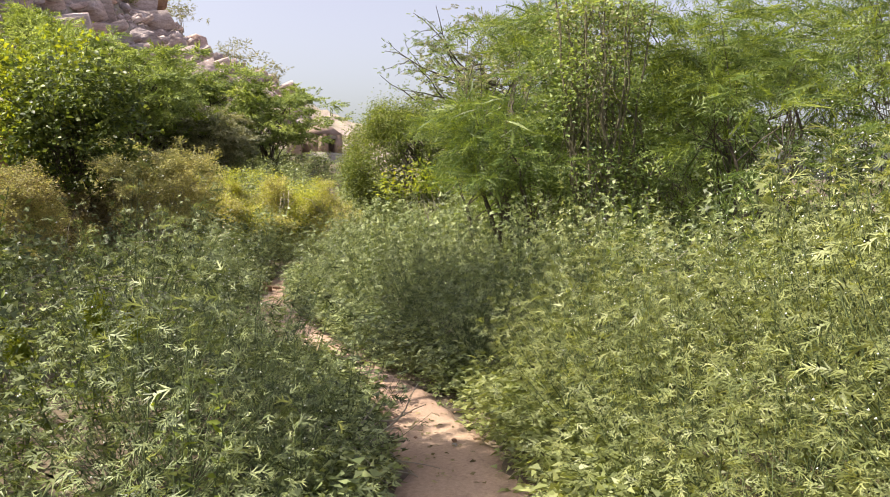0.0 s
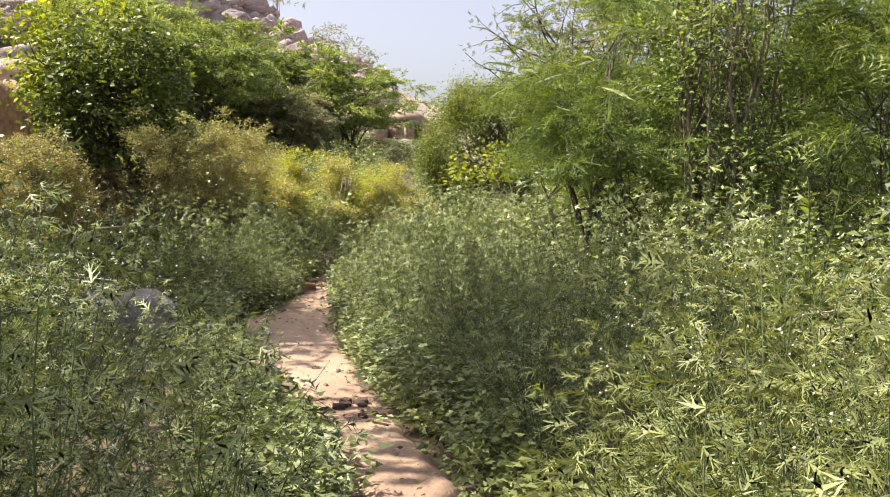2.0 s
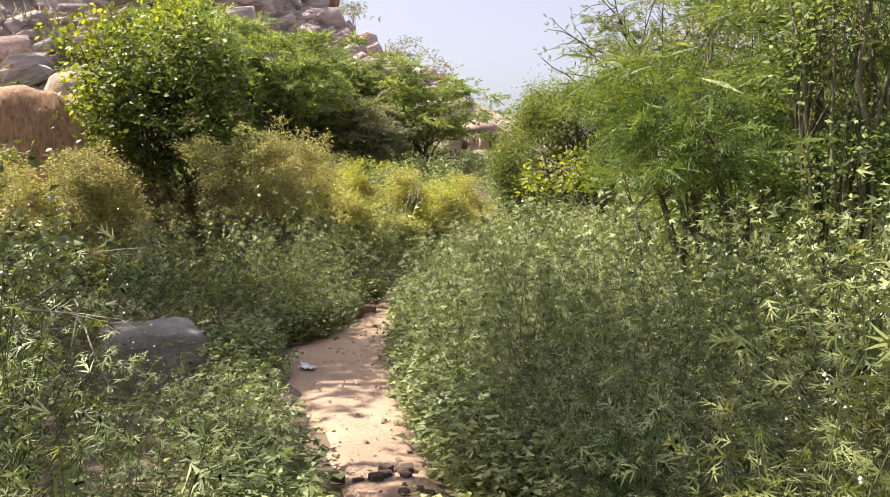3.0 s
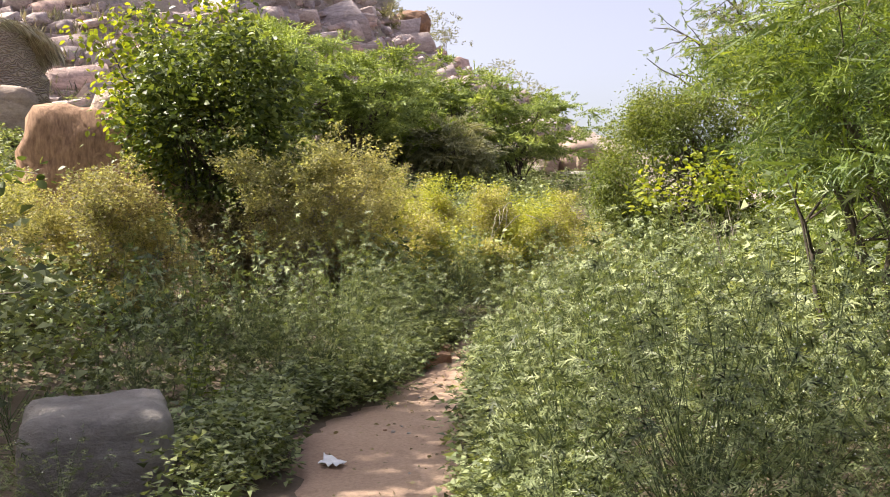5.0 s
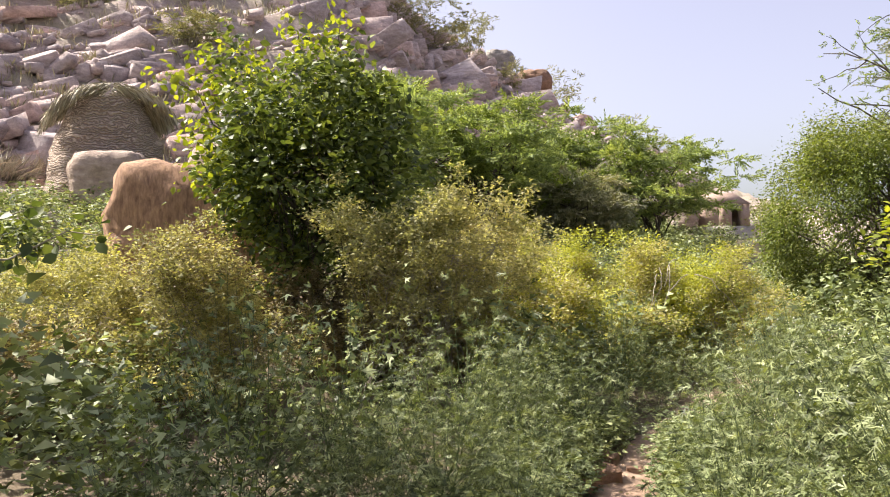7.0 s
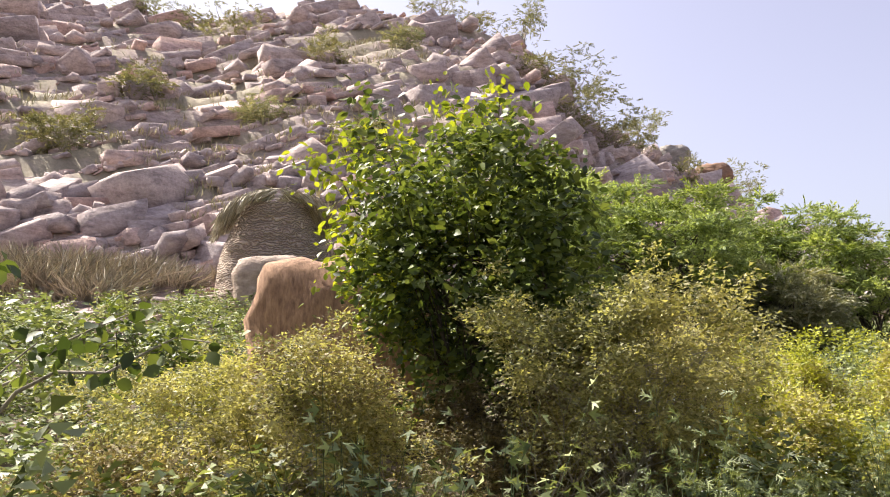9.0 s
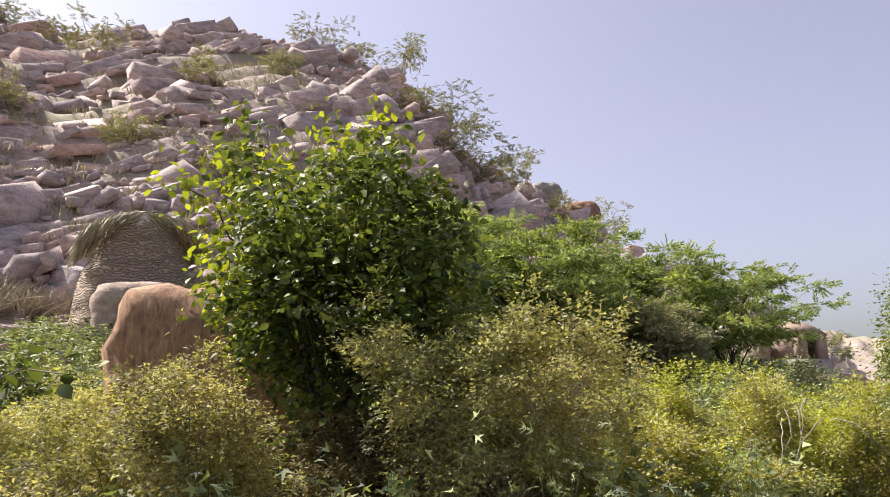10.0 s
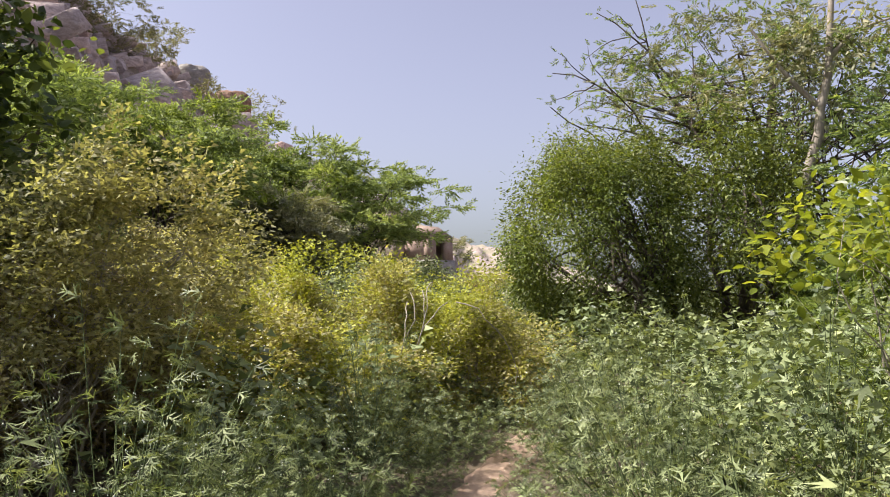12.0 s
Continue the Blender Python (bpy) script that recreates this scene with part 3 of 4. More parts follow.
# thin bushes and small trees on the hill, against the sky and among the ledges
for k, (az, rr, w, zc, mat) in enumerate([(-33.5, 58, 1.7, 2.9, L_GREY), (-30.3, 57, 2.6, 2.5, L_SCRUB), (-29.2, 54, 2.8, 2.0, L_SCRUB), (-25.2, 67, 2.2, 3.1, L_GREY), (-18.4, 76, 2.4, 2.9, L_GREY), (-27, 62, 1.8, 1.2, L_SCRUB), (-31, 48, 2.0, 1.5, L_SCRUB), (-55.5, 52, 2.2, 1.6, L_SCRUB), (-58.5, 57, 1.8, 1.4, L_SCRUB), (-61.5, 60, 1.5, 1.2, L_GREY), (-40, 57, 1.8, 1.3, L_SCRUB), (-37, 58, 1.6, 1.2, L_SCRUB), (-66.5, 33, 1.3, 1.1, L_SCRUB), (-48.5, 44, 1.4, 0.8, L_SCRUB), (-43, 48, 1.2, 0.8, L_GREY), (-53, 36, 0.9, 0.7, L_GREY), (-62, 38, 1.0, 0.7, L_SCRUB), (-14.5, 80, 2.0, 1.6, L_GREY), (-12, 85, 2.2, 1.7, L_GREY), (-22.5, 62, 1.5, 1.2, L_SCRUB), (-46, 31, 0.9, 0.8, L_SCRUB), (-30.0, 51, 2.6, 2.2, L_SCRUB), (-28.3, 53, 2.4, 1.8, L_SCRUB), (-31.5, 54, 2.6, 2.4, L_SCRUB), (-26.4, 56, 2.2, 1.6, L_SCRUB), (-33, 50, 1.8, 1.4, L_SCRUB), (-6.0, 46, 1.1, 1.0, L_GREY), (-3.5, 48, 1.3, 1.0, L_GREY)]):
    hx, hy = CX + rr * math.sin(radians(az)), CY + rr * math.cos(radians(az))
    bush("hillside_bush", "sparse grey-green bush growing among hillside rocks", "bush", hx, hy, (w, w, w * 0.72), zc, 34, 0.22, 290, PINNATE_FAR, 0.44, mat, 4, 0.05, B_TWIG, 0.0, 0.45, 140 + k, 0.15, 20, group="bushes on the hill", flat=0.5, rough=0.4)


# ---- rocks ----
def rock_mesh(name, dims, mat, seed, chips=10, jitter=0.3):
    """A broken block: the hull of a box whose corners are knocked about and chipped."""
    r = np.random.default_rng(seed)
    bm = bmesh.new()
    for c in range(8):
        p = np.array([1 if c & 1 else -1, 1 if c & 2 else -1, 1 if c & 4 else -1], float)
        for _ in range(2):
            bm.verts.new(p * (1 - np.abs(r.normal(0, jitter, 3))) * np.array(dims) / 2)
    for _ in range(chips):
        p = r.uniform(-0.85, 0.85, 3)
        a = int(r.integers(0, 3))
        p[a] = np.sign(p[a]) * r.uniform(0.9, 1.08)
        bm.verts.new(p * np.array(dims) / 2)
    bmesh.ops.convex_hull(bm, input=bm.verts)
    for v in [v for v in bm.verts if not v.link_faces]:
        bm.verts.remove(v)
    bmesh.ops.recalc_face_normals(bm, faces=bm.faces)
    me = bpy.data.meshes.new(name)
    bm.to_mesh(me)
    bm.free()
    me.materials.append(mat)
    return me


SLABS = [rock_mesh("rock", (1.5 + 0.35 * (k % 4), 1.2 + 0.2 * (k % 3), 0.7 + 0.14 * (k % 5)), M_ROCK, 200 + k, 4, 0.2) for k in range(12)]
LEDGES = [rock_mesh("ledge", (1.0, 1.0, 1.0), M_ROCK, 230 + k, 7, (0.16, 0.24, 0.32)[k % 3]) for k in range(18)]


def polar(az, r):
    return CX + r * math.sin(radians(az)), CY + r * math.cos(radians(az))


r = np.random.default_rng(5)
placed = []
# the beds crop out one above another: along each runs a row of broken blocks, close against one another
azs = np.arange(-80, -10, 0.1)
for num in np.arange(-16, 30, 0.5):
    crop = []
    for az in azs:
        rf, rd = np.interp(az, D_AZ, F_R), np.interp(az, D_AZ, D_R)
        rs = np.linspace(rf - 1.0, rd + 0.5, 60)
        x, y = CX + rs * math.sin(radians(az)), CY + rs * math.cos(radians(az))
        k = np.flatnonzero(np.diff(np.sign(bed(land(x, y), x - CX, y - CY) - num - 0.1)) > 0)
        crop.append(float(rs[k[-1]]) if len(k) else 0.0)
    az = -80.0 + r.uniform(0, 2)
    while az < -10.5:
        rr = crop[min(len(crop) - 1, int((az + 80) / 0.1))]
        if rr == 0.0:
            az += 0.5
            continue
        wide = min(2.9, 0.95 * math.exp(r.normal(0, 0.5))) * (0.6 + rr / 95) * (1.0 if num % 1 == 0 else 0.75)
        x, y = polar(az + 28.6 * wide / rr, rr)
        bare = noise.noise((x * 0.1, y * 0.1, 0.37 * num))
        if bare > (-0.25 if num % 1 == 0 else -0.02):
            deep, thick = wide * r.uniform(0.8, 1.5), wide * r.uniform(0.42, 0.95) * (1 + 0.8 * max(0.0, bare))
            m = pose(x, y, float(land(x, y)) - 0.25 * thick + r.normal(0, 0.15), r.normal(8, 11), r.normal(-16, 8), -az + r.normal(6, 26)) @ Matrix.Diagonal((wide * 1.5, deep, thick, 1))
            placed.append((rr, m, LEDGES[int(r.integers(0, 18))]))
        az += 57.3 * wide / rr * (0.85 if r.uniform() < 0.85 else 1.6)
# loose blocks between the beds
loose = 0
while loose < 4800:
    az = r.uniform(-78, -11)
    rf, rd = np.interp(az, D_AZ, F_R), np.interp(az, D_AZ, D_R)
    rr = rf - 1.5 + (rd - rf + 3) * r.uniform() ** 1.2
    x, y = polar(az, rr)
    if noise.noise((x * 0.13, y * 0.13, 2.0)) + r.normal(0, 0.2) < -0.05:
        continue
    sz = min(0.9, 0.2 * math.exp(r.normal(0, 0.55))) * (1 + (rr - 25) / 60)
    m = pose(x, y, float(land(x, y)) + 0.08 * sz, r.normal(6, 10), r.normal(-17, 9), -az + r.normal(0, 30)) @ Matrix.Diagonal((sz * r.uniform(0.8, 1.8), sz * r.uniform(0.8, 1.3), sz * r.uniform(0.6, 1.3), 1))
    placed.append((rr, m, SLABS[loose % 12]))
    loose += 1
placed.sort(key=lambda p: p[0])
blocks = []
for q, (rr, m, me) in enumerate(placed):
    if q < 290:
        ob = new("rock", me)
        ob.parent = ground
        ob.matrix_basis = m
    else:
        co = np.empty(len(me.vertices) * 3)
        me.vertices.foreach_get("co", co)
        M4 = np.array(m)
        fs = np.array([p.vertices[:] for p in me.polygons])
        blocks.append((co.reshape(-1, 3) @ M4[:3, :3].T + M4[:3, 3], fs))
hill_rocks = new("hill_rocks", mesh_of("hill_rocks", [(*join(blocks), 0)], [M_ROCK]))
tagged(hill_rocks, "tilted ledges of pinkish-grey rock covering the hillside", "rocks", kind="stuff")


for q in range(130):
    az, rr = r.uniform(-68, -50), r.uniform(16.5, 24.5)
    x, y = polar(az, rr)
    ob = new("rock", SLABS[q % 12])
    ob.parent = ground
    s = r.uniform(0.25, 0.5)
    ob.matrix_basis = pose(x, y, float(land(x, y)) + 0.02, r.normal(9, 5), r.normal(-5, 5), -az + r.normal(0, 25)) @ Matrix.Diagonal((s * 1.3, s, s * 0.7, 1))


# tufts of dry grass between the ledges
gp, gd, gs = [], [], []
while len(gp) < 26000:
    az = r.uniform(-75, -8)
    rf, rd = np.interp(az, D_AZ, F_R), np.interp(az, D_AZ, D_R)
    rr = rf + (rd - rf - 2) * r.uniform() ** 1.2
    x, y = polar(az, rr)
    if noise.noise((x * 0.16, y * 0.16, 4.0)) + r.normal(0, 0.12) < -0.06:
        continue
    for _ in range(5):
        gp.append((x + r.normal(0, 0.12), y + r.normal(0, 0.12), float(land(x, y)) + 0.05))
        gd.append((r.normal(0, 0.35), r.normal(0, 0.35), 1.0))
        gs.append(r.uniform(0.2, 0.5))
hill_grass = new("hill_grass", mesh_of("hill_grass", [(*scatter((SMALL[0] * np.array([0.2, 1, 1]), SMALL[1]), np.array(gp), np.array(gd), np.array(gs), r), 0)], [L_GRASS]))
tagged(hill_grass, "tufts of dry straw-coloured grass between hillside ledges", "grass", kind="stuff")


# tussocks of bleached dry grass at the foot of the ledges
L_BLEACH = leaf_mat("bleached_grass", (0.24, 0.2, 0.18), (0.4, 0.35, 0.32), (0.54, 0.49, 0.46), 0.04, 0.8, 0.6)
for az, rr, tallness in ((-68, 22.5, 1.3), (-66, 24, 1.4), (-64, 23, 1.2), (-62, 24.5, 1.3), (-60, 23.5, 1.0), (-65, 21.5, 1.0), (-69.5, 24, 1.4), (-57.5, 24.5, 0.9)):
    x, y = polar(az, rr)
    ob = tagged(new("dry_grass_tussock"), "arching tussock of bleached grey-straw grass below the ledges", "grass", "dry tussocks")
    ob.matrix_basis = pose(x, y, float(land(x, y)) - 0.05)
    pts = np.stack([r.normal(0, 0.45, 900), r.normal(0, 0.35, 900), np.zeros(900)], -1)
    part("grass_leaves", [(*scatter((BLADE[0] * np.array([0.35, 1, 1]), BLADE[1]), pts, np.stack([pts[:, 0] * 0.9 + r.normal(0, 0.3, 900), pts[:, 1] * 0.9 + r.normal(0, 0.3, 900), np.ones(900)], -1), tallness * r.uniform(0.5, 1.0, 900), r), 0)], L_BLEACH, ob)


def boulder(label, x, y, dims, mat, seed, turn=0, tilt=0, sink=0.15, lift=0.0, square=3.0, top=None, rough=1.0, taper=0.0):
    """A weathered boulder: a squarish lump with broad dents and fine pitting."""
    bm = bmesh.new()
    bmesh.ops.create_icosphere(bm, subdivisions=4, radius=1)
    off = Vector((seed * 3.7, seed * 1.3, 0))
    for v in bm.verts:
        c = v.co.copy()
        e = (abs(c.x) ** square + abs(c.y) ** square + abs(c.z) ** square) ** (-1 / square)
        q = c * e
        crease = abs(noise.noise(q * 1.6 + off))
        q *= 1 + rough * (0.13 * noise.noise(q * 1.1 + off) - 0.12 * max(0, 0.12 - crease) / 0.12 + 0.08 * noise.noise(q * 4 + off) + 0.05 * noise.noise(q * 9 + off) + 0.02 * noise.noise(q * 21 + off))
        thin = 1 - taper * max(0.0, (q.z + 0.9) / 1.9) ** 1.3
        v.co = Vector((q.x * dims[0] * thin, q.y * dims[1] * thin, q.z * dims[2])) / 2
    me = bpy.data.meshes.new("boulder")
    bm.to_mesh(me)
    bm.free()
    me.materials.append(mat)
    ob = smooth(new("boulder", me))
    ob.matrix_basis = pose(x, y, (float(land(x, y)) + dims[2] / 2 - sink + lift) if top is None else top - dims[2] / 2, tilt, 0, turn)
    return tagged(ob, label, "boulder")


boulder("tall reddish-brown mud mound streaked with straw", -10.5, 17.6, (2.9, 1.9, 2.4), M_STRAWY, 301, 40, -3, square=6, top=2.85, rough=0.9, taper=0.22)
boulder("low red boulder at the foot of a taller one", -11.3, 16.9, (1.25, 0.8, 1.3), M_STRAWY, 302, 10, square=3, top=1.7, rough=1.0, taper=0.3)
boulder("pale flat stone lying on a boulder", -10.6, 18.5, (1.5, 0.9, 2.4), M_CREAM, 303, 35, 0, square=5, top=3.35, rough=0.5)
boulder("smooth cream-coloured boulder below the straw stack", -17.4, 21.7, (1.75, 1.3, 1.5), M_CREAM, 304, 45, square=5, top=4.2, rough=0.7)
boulder("square-topped grey stone half hidden in weeds", -3.72, 9.9, (0.8, 0.66, 0.62), M_STONE, 305, 40, 3, 0.12, square=7, rough=0.4)
boulder("balanced reddish boulder on the skyline", *polar(-20.7, 70), (3.2, 2.6, 2.2), M_RED, 306, 10)
boulder("pale boulder on the skyline", *polar(-23.3, 66), (2.6, 2.2, 2.2), M_STONE, 307, 40)


# ---- straw-roofed stack and far huts ----
STRAW = (np.array([(-0.02, 0, 0), (0.02, 0, 0), (0.015, 0.6, 0.0), (0, 1, -0.12)]), np.array([(0, 1, 2), (0, 2, 3)]))


def stack(label, x, y, turn, w, d, h, seed):
    """A dung-cake stack: a rounded, patterned body under a ridge of thatch."""
    r = np.random.default_rng(seed)
    ob = tagged(new("straw_stack"), label, "stack")
    ob.matrix_basis = pose(x, y, float(land(x, y)) - 0.15, 0, 0, turn)
    nb, nh = 40, 22
    v = []
    for a in range(nh + 1):
        t = a / nh
        zz = h * 0.9 * t
        k = 1 - 0.25 * t - 0.55 * max(0, t - 0.55) ** 1.2
        for b in range(nb):
            an = 2 * math.pi * b / nb
            c, s = math.cos(an), math.sin(an)
            e = (abs(c) ** 3.2 + abs(s) ** 3.2) ** (-1 / 3.2)
            g = 1 + 0.012 * math.sin(zz * 42 + 2 * math.sin(an * 3)) + 0.015 * r.normal()
            v.append((w / 2 * k * e * c * g, d / 2 * (0.97 - 0.1 * t) * e * s * g, zz))
    i, j = np.meshgrid(np.arange(nh), np.arange(nb), indexing="ij")
    f = np.stack([i * nb + j, i * nb + (j + 1) % nb, (i + 1) * nb + (j + 1) % nb, (i + 1) * nb + j], -1).reshape(-1, 4)
    smooth(part("body", [(v, f, 0)], M_DUNG, ob, "patterned mud-plastered side"))
    n = 5200
    u, side, t = r.uniform(-0.5, 0.5, n), r.choice([-1, 1], n), r.uniform(0, 0.9, n) ** 0.85
    rise = np.sqrt(np.clip(1 - (t * 0.95) ** 2, 0, 1))
    p = np.stack([side * t * w * 0.5, u * d, h * (0.58 + 0.42 * rise) + r.normal(0, 0.03, n)], -1)
    dirs = np.stack([side * (0.4 + 0.1 * t), r.normal(0, 0.25, n), -0.15 - 0.9 * t + r.normal(0, 0.12, n)], -1)
    part("thatch", [(*scatter(STRAW, p, dirs, r.uniform(0.22, 0.55, n), r), 0)], L_THATCH, ob, "grey straw thatch, frayed at the edges")
    return ob


M_DUNG, nt, p = material("patterned_mud")
nw = nt.nodes.new("ShaderNodeTexWave")
nw.wave_type, nw.bands_direction = "BANDS", "Z"
nw.inputs["Scale"].default_value, nw.inputs["Distortion"].default_value, nw.inputs["Detail"].default_value = 4.5, 16.0, 2.5
tc = nt.nodes.new("ShaderNodeTexCoord")
nt.links.new(tc.outputs["Object"], nw.inputs["Vector"])
nt.links.new(ramp(nt, nw.outputs["Fac"], [(0.08, (0.25, 0.185, 0.14)), (0.4, (0.4, 0.31, 0.24)), (0.75, (0.5, 0.4, 0.32))]), p.inputs["Base Color"])
p.inputs["Roughness"].default_value = 0.95
bump(nt, p, nw.outputs["Fac"], 0.9, 0.06)
L_THATCH = leaf_mat("straw", (0.22, 0.18, 0.145), (0.4, 0.35, 0.29), (0.56, 0.51, 0.44), 0.03, 0.8)
stack("rounded mud-plastered fuel stack roofed with grey straw", -19.3, 23.2, 58, 3.1, 3.3, 2.95, 401)
stack("low straw-roofed stack under the acacias", -10.9, 35.6, 70, 2.2, 2.6, 1.7, 402)


def box(w, d, h, z0=0.0, taper=0.0, cx=0.0, cy=0.0):
    a = [(-1, -1), (1, -1), (1, 1), (-1, 1)]
    v = [(cx + w / 2 * s, cy + d / 2 * t, z0) for s, t in a] + [(cx + w / 2 * s * (1 - taper), cy + d / 2 * t * (1 - taper), z0 + h) for s, t in a]
    f = [(0, 3, 2, 1), (4, 5, 6, 7), (0, 1, 5, 4), (1, 2, 6, 5), (2, 3, 7, 6), (3, 0, 4, 7)]
    return v, f


def hut(x, y, turn, w, d, h, lift, label):
    """A small stone hut: thick walls round a dark doorway, and a slab roof."""
    ob = tagged(new("stone_hut"), label, "hut")
    ob.matrix_basis = pose(x, y, float(land(x, y)) + lift, 0, 0, turn)
    part("plinth", [(*box(w + 0.25, d + 0.25, 1.2, -0.9, 0.03), 0)], M_STONE, ob)
    th, dw = 0.3, 0.75
    part("wall", [(*box(w, th, h, 0.3, 0.0, 0, d / 2 - th / 2), 0)], M_MUD, ob)
    for s in (-1, 1):
        part("wall", [(*box(th, d - 2 * th, h, 0.3, 0.0, s * (w / 2 - th / 2)), 0)], M_MUD, ob)
        part("wall", [(*box(w / 2 - dw / 2, th, h, 0.3, 0.0, s * (w / 4 + dw / 4), -d / 2 + th / 2), 0)], M_MUD, ob)
    part("lintel", [(*box(dw, th, h * 0.22, 0.3 + h * 0.78, 0.0, 0, -d / 2 + th / 2), 0)], M_STONE, ob)
    part("roof", [(*box(w + 0.15, d + 0.15, 0.6, 0.3 + h, 0.45), 0)], M_MUD, ob, "mounded reddish mud roof")
    return ob


hut(-8.2, 51.0, 58, 1.9, 2.9, 1.1, 0.1, "small reddish stone hut with a dark doorway")
hut(-6.0, 53.0, 50, 1.3, 1.8, 1.0, 0.1, "low pale walled hut beside the stone one")


for k, (az, rr, s) in enumerate([(-10.2, 40, 1.3), (-11.3, 41, 1.6), (-12.3, 43, 1.8), (-11.0, 44, 2.0), (-9.4, 45, 1.7), (-8.6, 46, 1.5), (-12.8, 39, 1.1), (-5.9, 42, 0.9), (-10.0, 48, 2.2), (-7.6, 47, 1.4)]):
    boulder("pale tumbled boulder beside a stone hut", *polar(az, rr), (s * 1.3, s, s * 1.2), M_ROCK if k % 3 else M_CREAM, 320 + k, 40 * k, 0, 0.2)


# ---- weeds along the path ----
def weed(seed, flowers, blade, shoots=10, per=9, grow=1.0, stemmed=True):
    """A bushy annual 1 m tall: a stem whose side shoots end in a dome of feathery leaves and tiny white flowers."""
    r = np.random.default_rng(seed)
    stems, pos, dirs, size, heads = [], [], [], [], []
    main = curve(np.zeros(3), np.array([r.normal(0, 0.07), r.normal(0, 0.07), 0.9]), r.normal(0, 0.03, 3), 5, 0.012, r)
    stems.append(tube(main, np.linspace(0.0045, 0.0016, 5), 4))
    ways = [main[2:]]
    for k in range(shoots):
        t = (k + r.uniform(0, 1)) / shoots
        z = 0.16 + 0.84 * t ** 0.8
        an = k * 2.4 + r.normal(0, 0.3)
        out = (0.5 * math.sqrt(max(0.0, 1 - ((z - 0.25) / 0.82) ** 2)) + 0.03) * r.uniform(0.7, 1.15)
        b = np.array([math.cos(an) * out, math.sin(an) * out, z * r.uniform(0.92, 1.1)])
        a = main[0] + (main[-1] - main[0]) * z * 0.4
        w = curve(a, b, (0, 0, -0.05), 4, 0.01, r)
        stems.append(tube(w, np.linspace(0.0028, 0.001, 4), 3))
        ways.append(w)
    for w in ways:
        for _ in range(per):
            t = 0.35 + 0.65 * r.uniform() ** 0.6
            i0 = min(int(t * (len(w) - 1)), len(w) - 2)
            p = w[i0] + (w[i0 + 1] - w[i0]) * (t * (len(w) - 1) - i0)
            pos.append(p + r.normal(0, 0.012, 3))
            an = r.uniform(0, 6.28)
            dirs.append((math.cos(an) + 2.0 * p[0], math.sin(an) + 2.0 * p[1], r.uniform(-0.45, 0.4)))
            size.append(grow * r.uniform(0.075, 0.16))
        for _ in range(flowers):
            heads.append(w[-1] + r.normal(0, 0.04, 3) + np.array([0, 0, 0.04]))
    out = {"leaves": scatter(blade, np.array(pos), np.array(dirs), np.array(size), r)}
    if stemmed:
        out["stem"], out["branching"] = stems[0], join(stems[1:])
    if heads:
        o = np.array([(1, 0, 0), (-0.5, 0.87, 0), (-0.5, -0.87, 0), (0, 0, 0.9)]) * 0.004
        ofc = np.array([(0, 1, 3), (1, 2, 3), (2, 0, 3), (2, 1, 0)])
        out["flower_head"] = join([(h + o * r.uniform(0.7, 1.3), ofc) for h in heads])
    return out


def herb(seed, n=22, stalks=3, blade=LANCE, grow=1.0, stemmed=True):
    """A leafy herb 1 m tall with long pointed leaves in tiers."""
    r = np.random.default_rng(seed)
    stems, pos, dirs, size = [], [], [], []
    for q in range(stalks):
        b = np.array([r.normal(0, 0.14), r.normal(0, 0.14), r.uniform(0.7, 1.0)])
        w = curve(np.zeros(3), b, r.normal(0, 0.04, 3), 5, 0.01, r)
        stems.append(tube(w, np.linspace(0.005, 0.002, 5), 4))
        for k in range(n):
            t = 0.15 + 0.85 * k / n
            p = np.array([np.interp(t, np.linspace(0, 1, 5), w[:, c]) for c in range(3)])
            an = k * 2.4 + r.normal(0, 0.4)
            pos.append(p)
            dirs.append((math.cos(an), math.sin(an), r.uniform(0.0, 0.8)))
            size.append(grow * r.uniform(0.07, 0.15) * (1.1 - 0.45 * t))
    out = {"leaves": scatter(blade, np.array(pos), np.array(dirs), np.array(size), r)}
    if stemmed:
        out["stem"], out["branching"] = stems[0], join(stems[1:])
    return out


def kinds(near, full=1.0):
    """Six feathery weeds and three pointed-leaf ones: full, lighter, or mere sprigs for the distance."""
    a = [(FEATHER, 27, 11, 0.68), (TRIDENT, 24, 10, 0.68), (TINY, 18, 9, 1.08)][near]
    fl = (3, 1, 0)[near]
    w = [("white_flowered_weed", weed(500 + k, 0 if k < 4 else fl, a[0], int(a[1] * full), int(a[2] * full), a[3] / full ** 1.2, near < 2), L_WEED) for k in range(6)]
    b = [(LANCE, 40, 0.6), (LANCE, 30, 0.6), ((SMALL[0] * np.array([0.7, 1, 1]), SMALL[1]), 26, 0.6)][near]
    return w + [("pointed_leaf_weed", herb(520 + k, int(b[1] * full), 3, b[0], b[2] / full, near < 2), L_HERB) for k in range(3)]


KINDS = [kinds(0), kinds(1), kinds(2), kinds(0, 1.25), kinds(1, 1.3), kinds(2, 1.2)]
W_MATS = [M_GREENSTEM, L_WEED, M_FLOWER, L_HERB, L_PALE]
PROTO = []


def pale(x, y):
    """The bank right of the path's start, where the weeds have the paler leaf."""
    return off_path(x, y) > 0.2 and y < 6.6


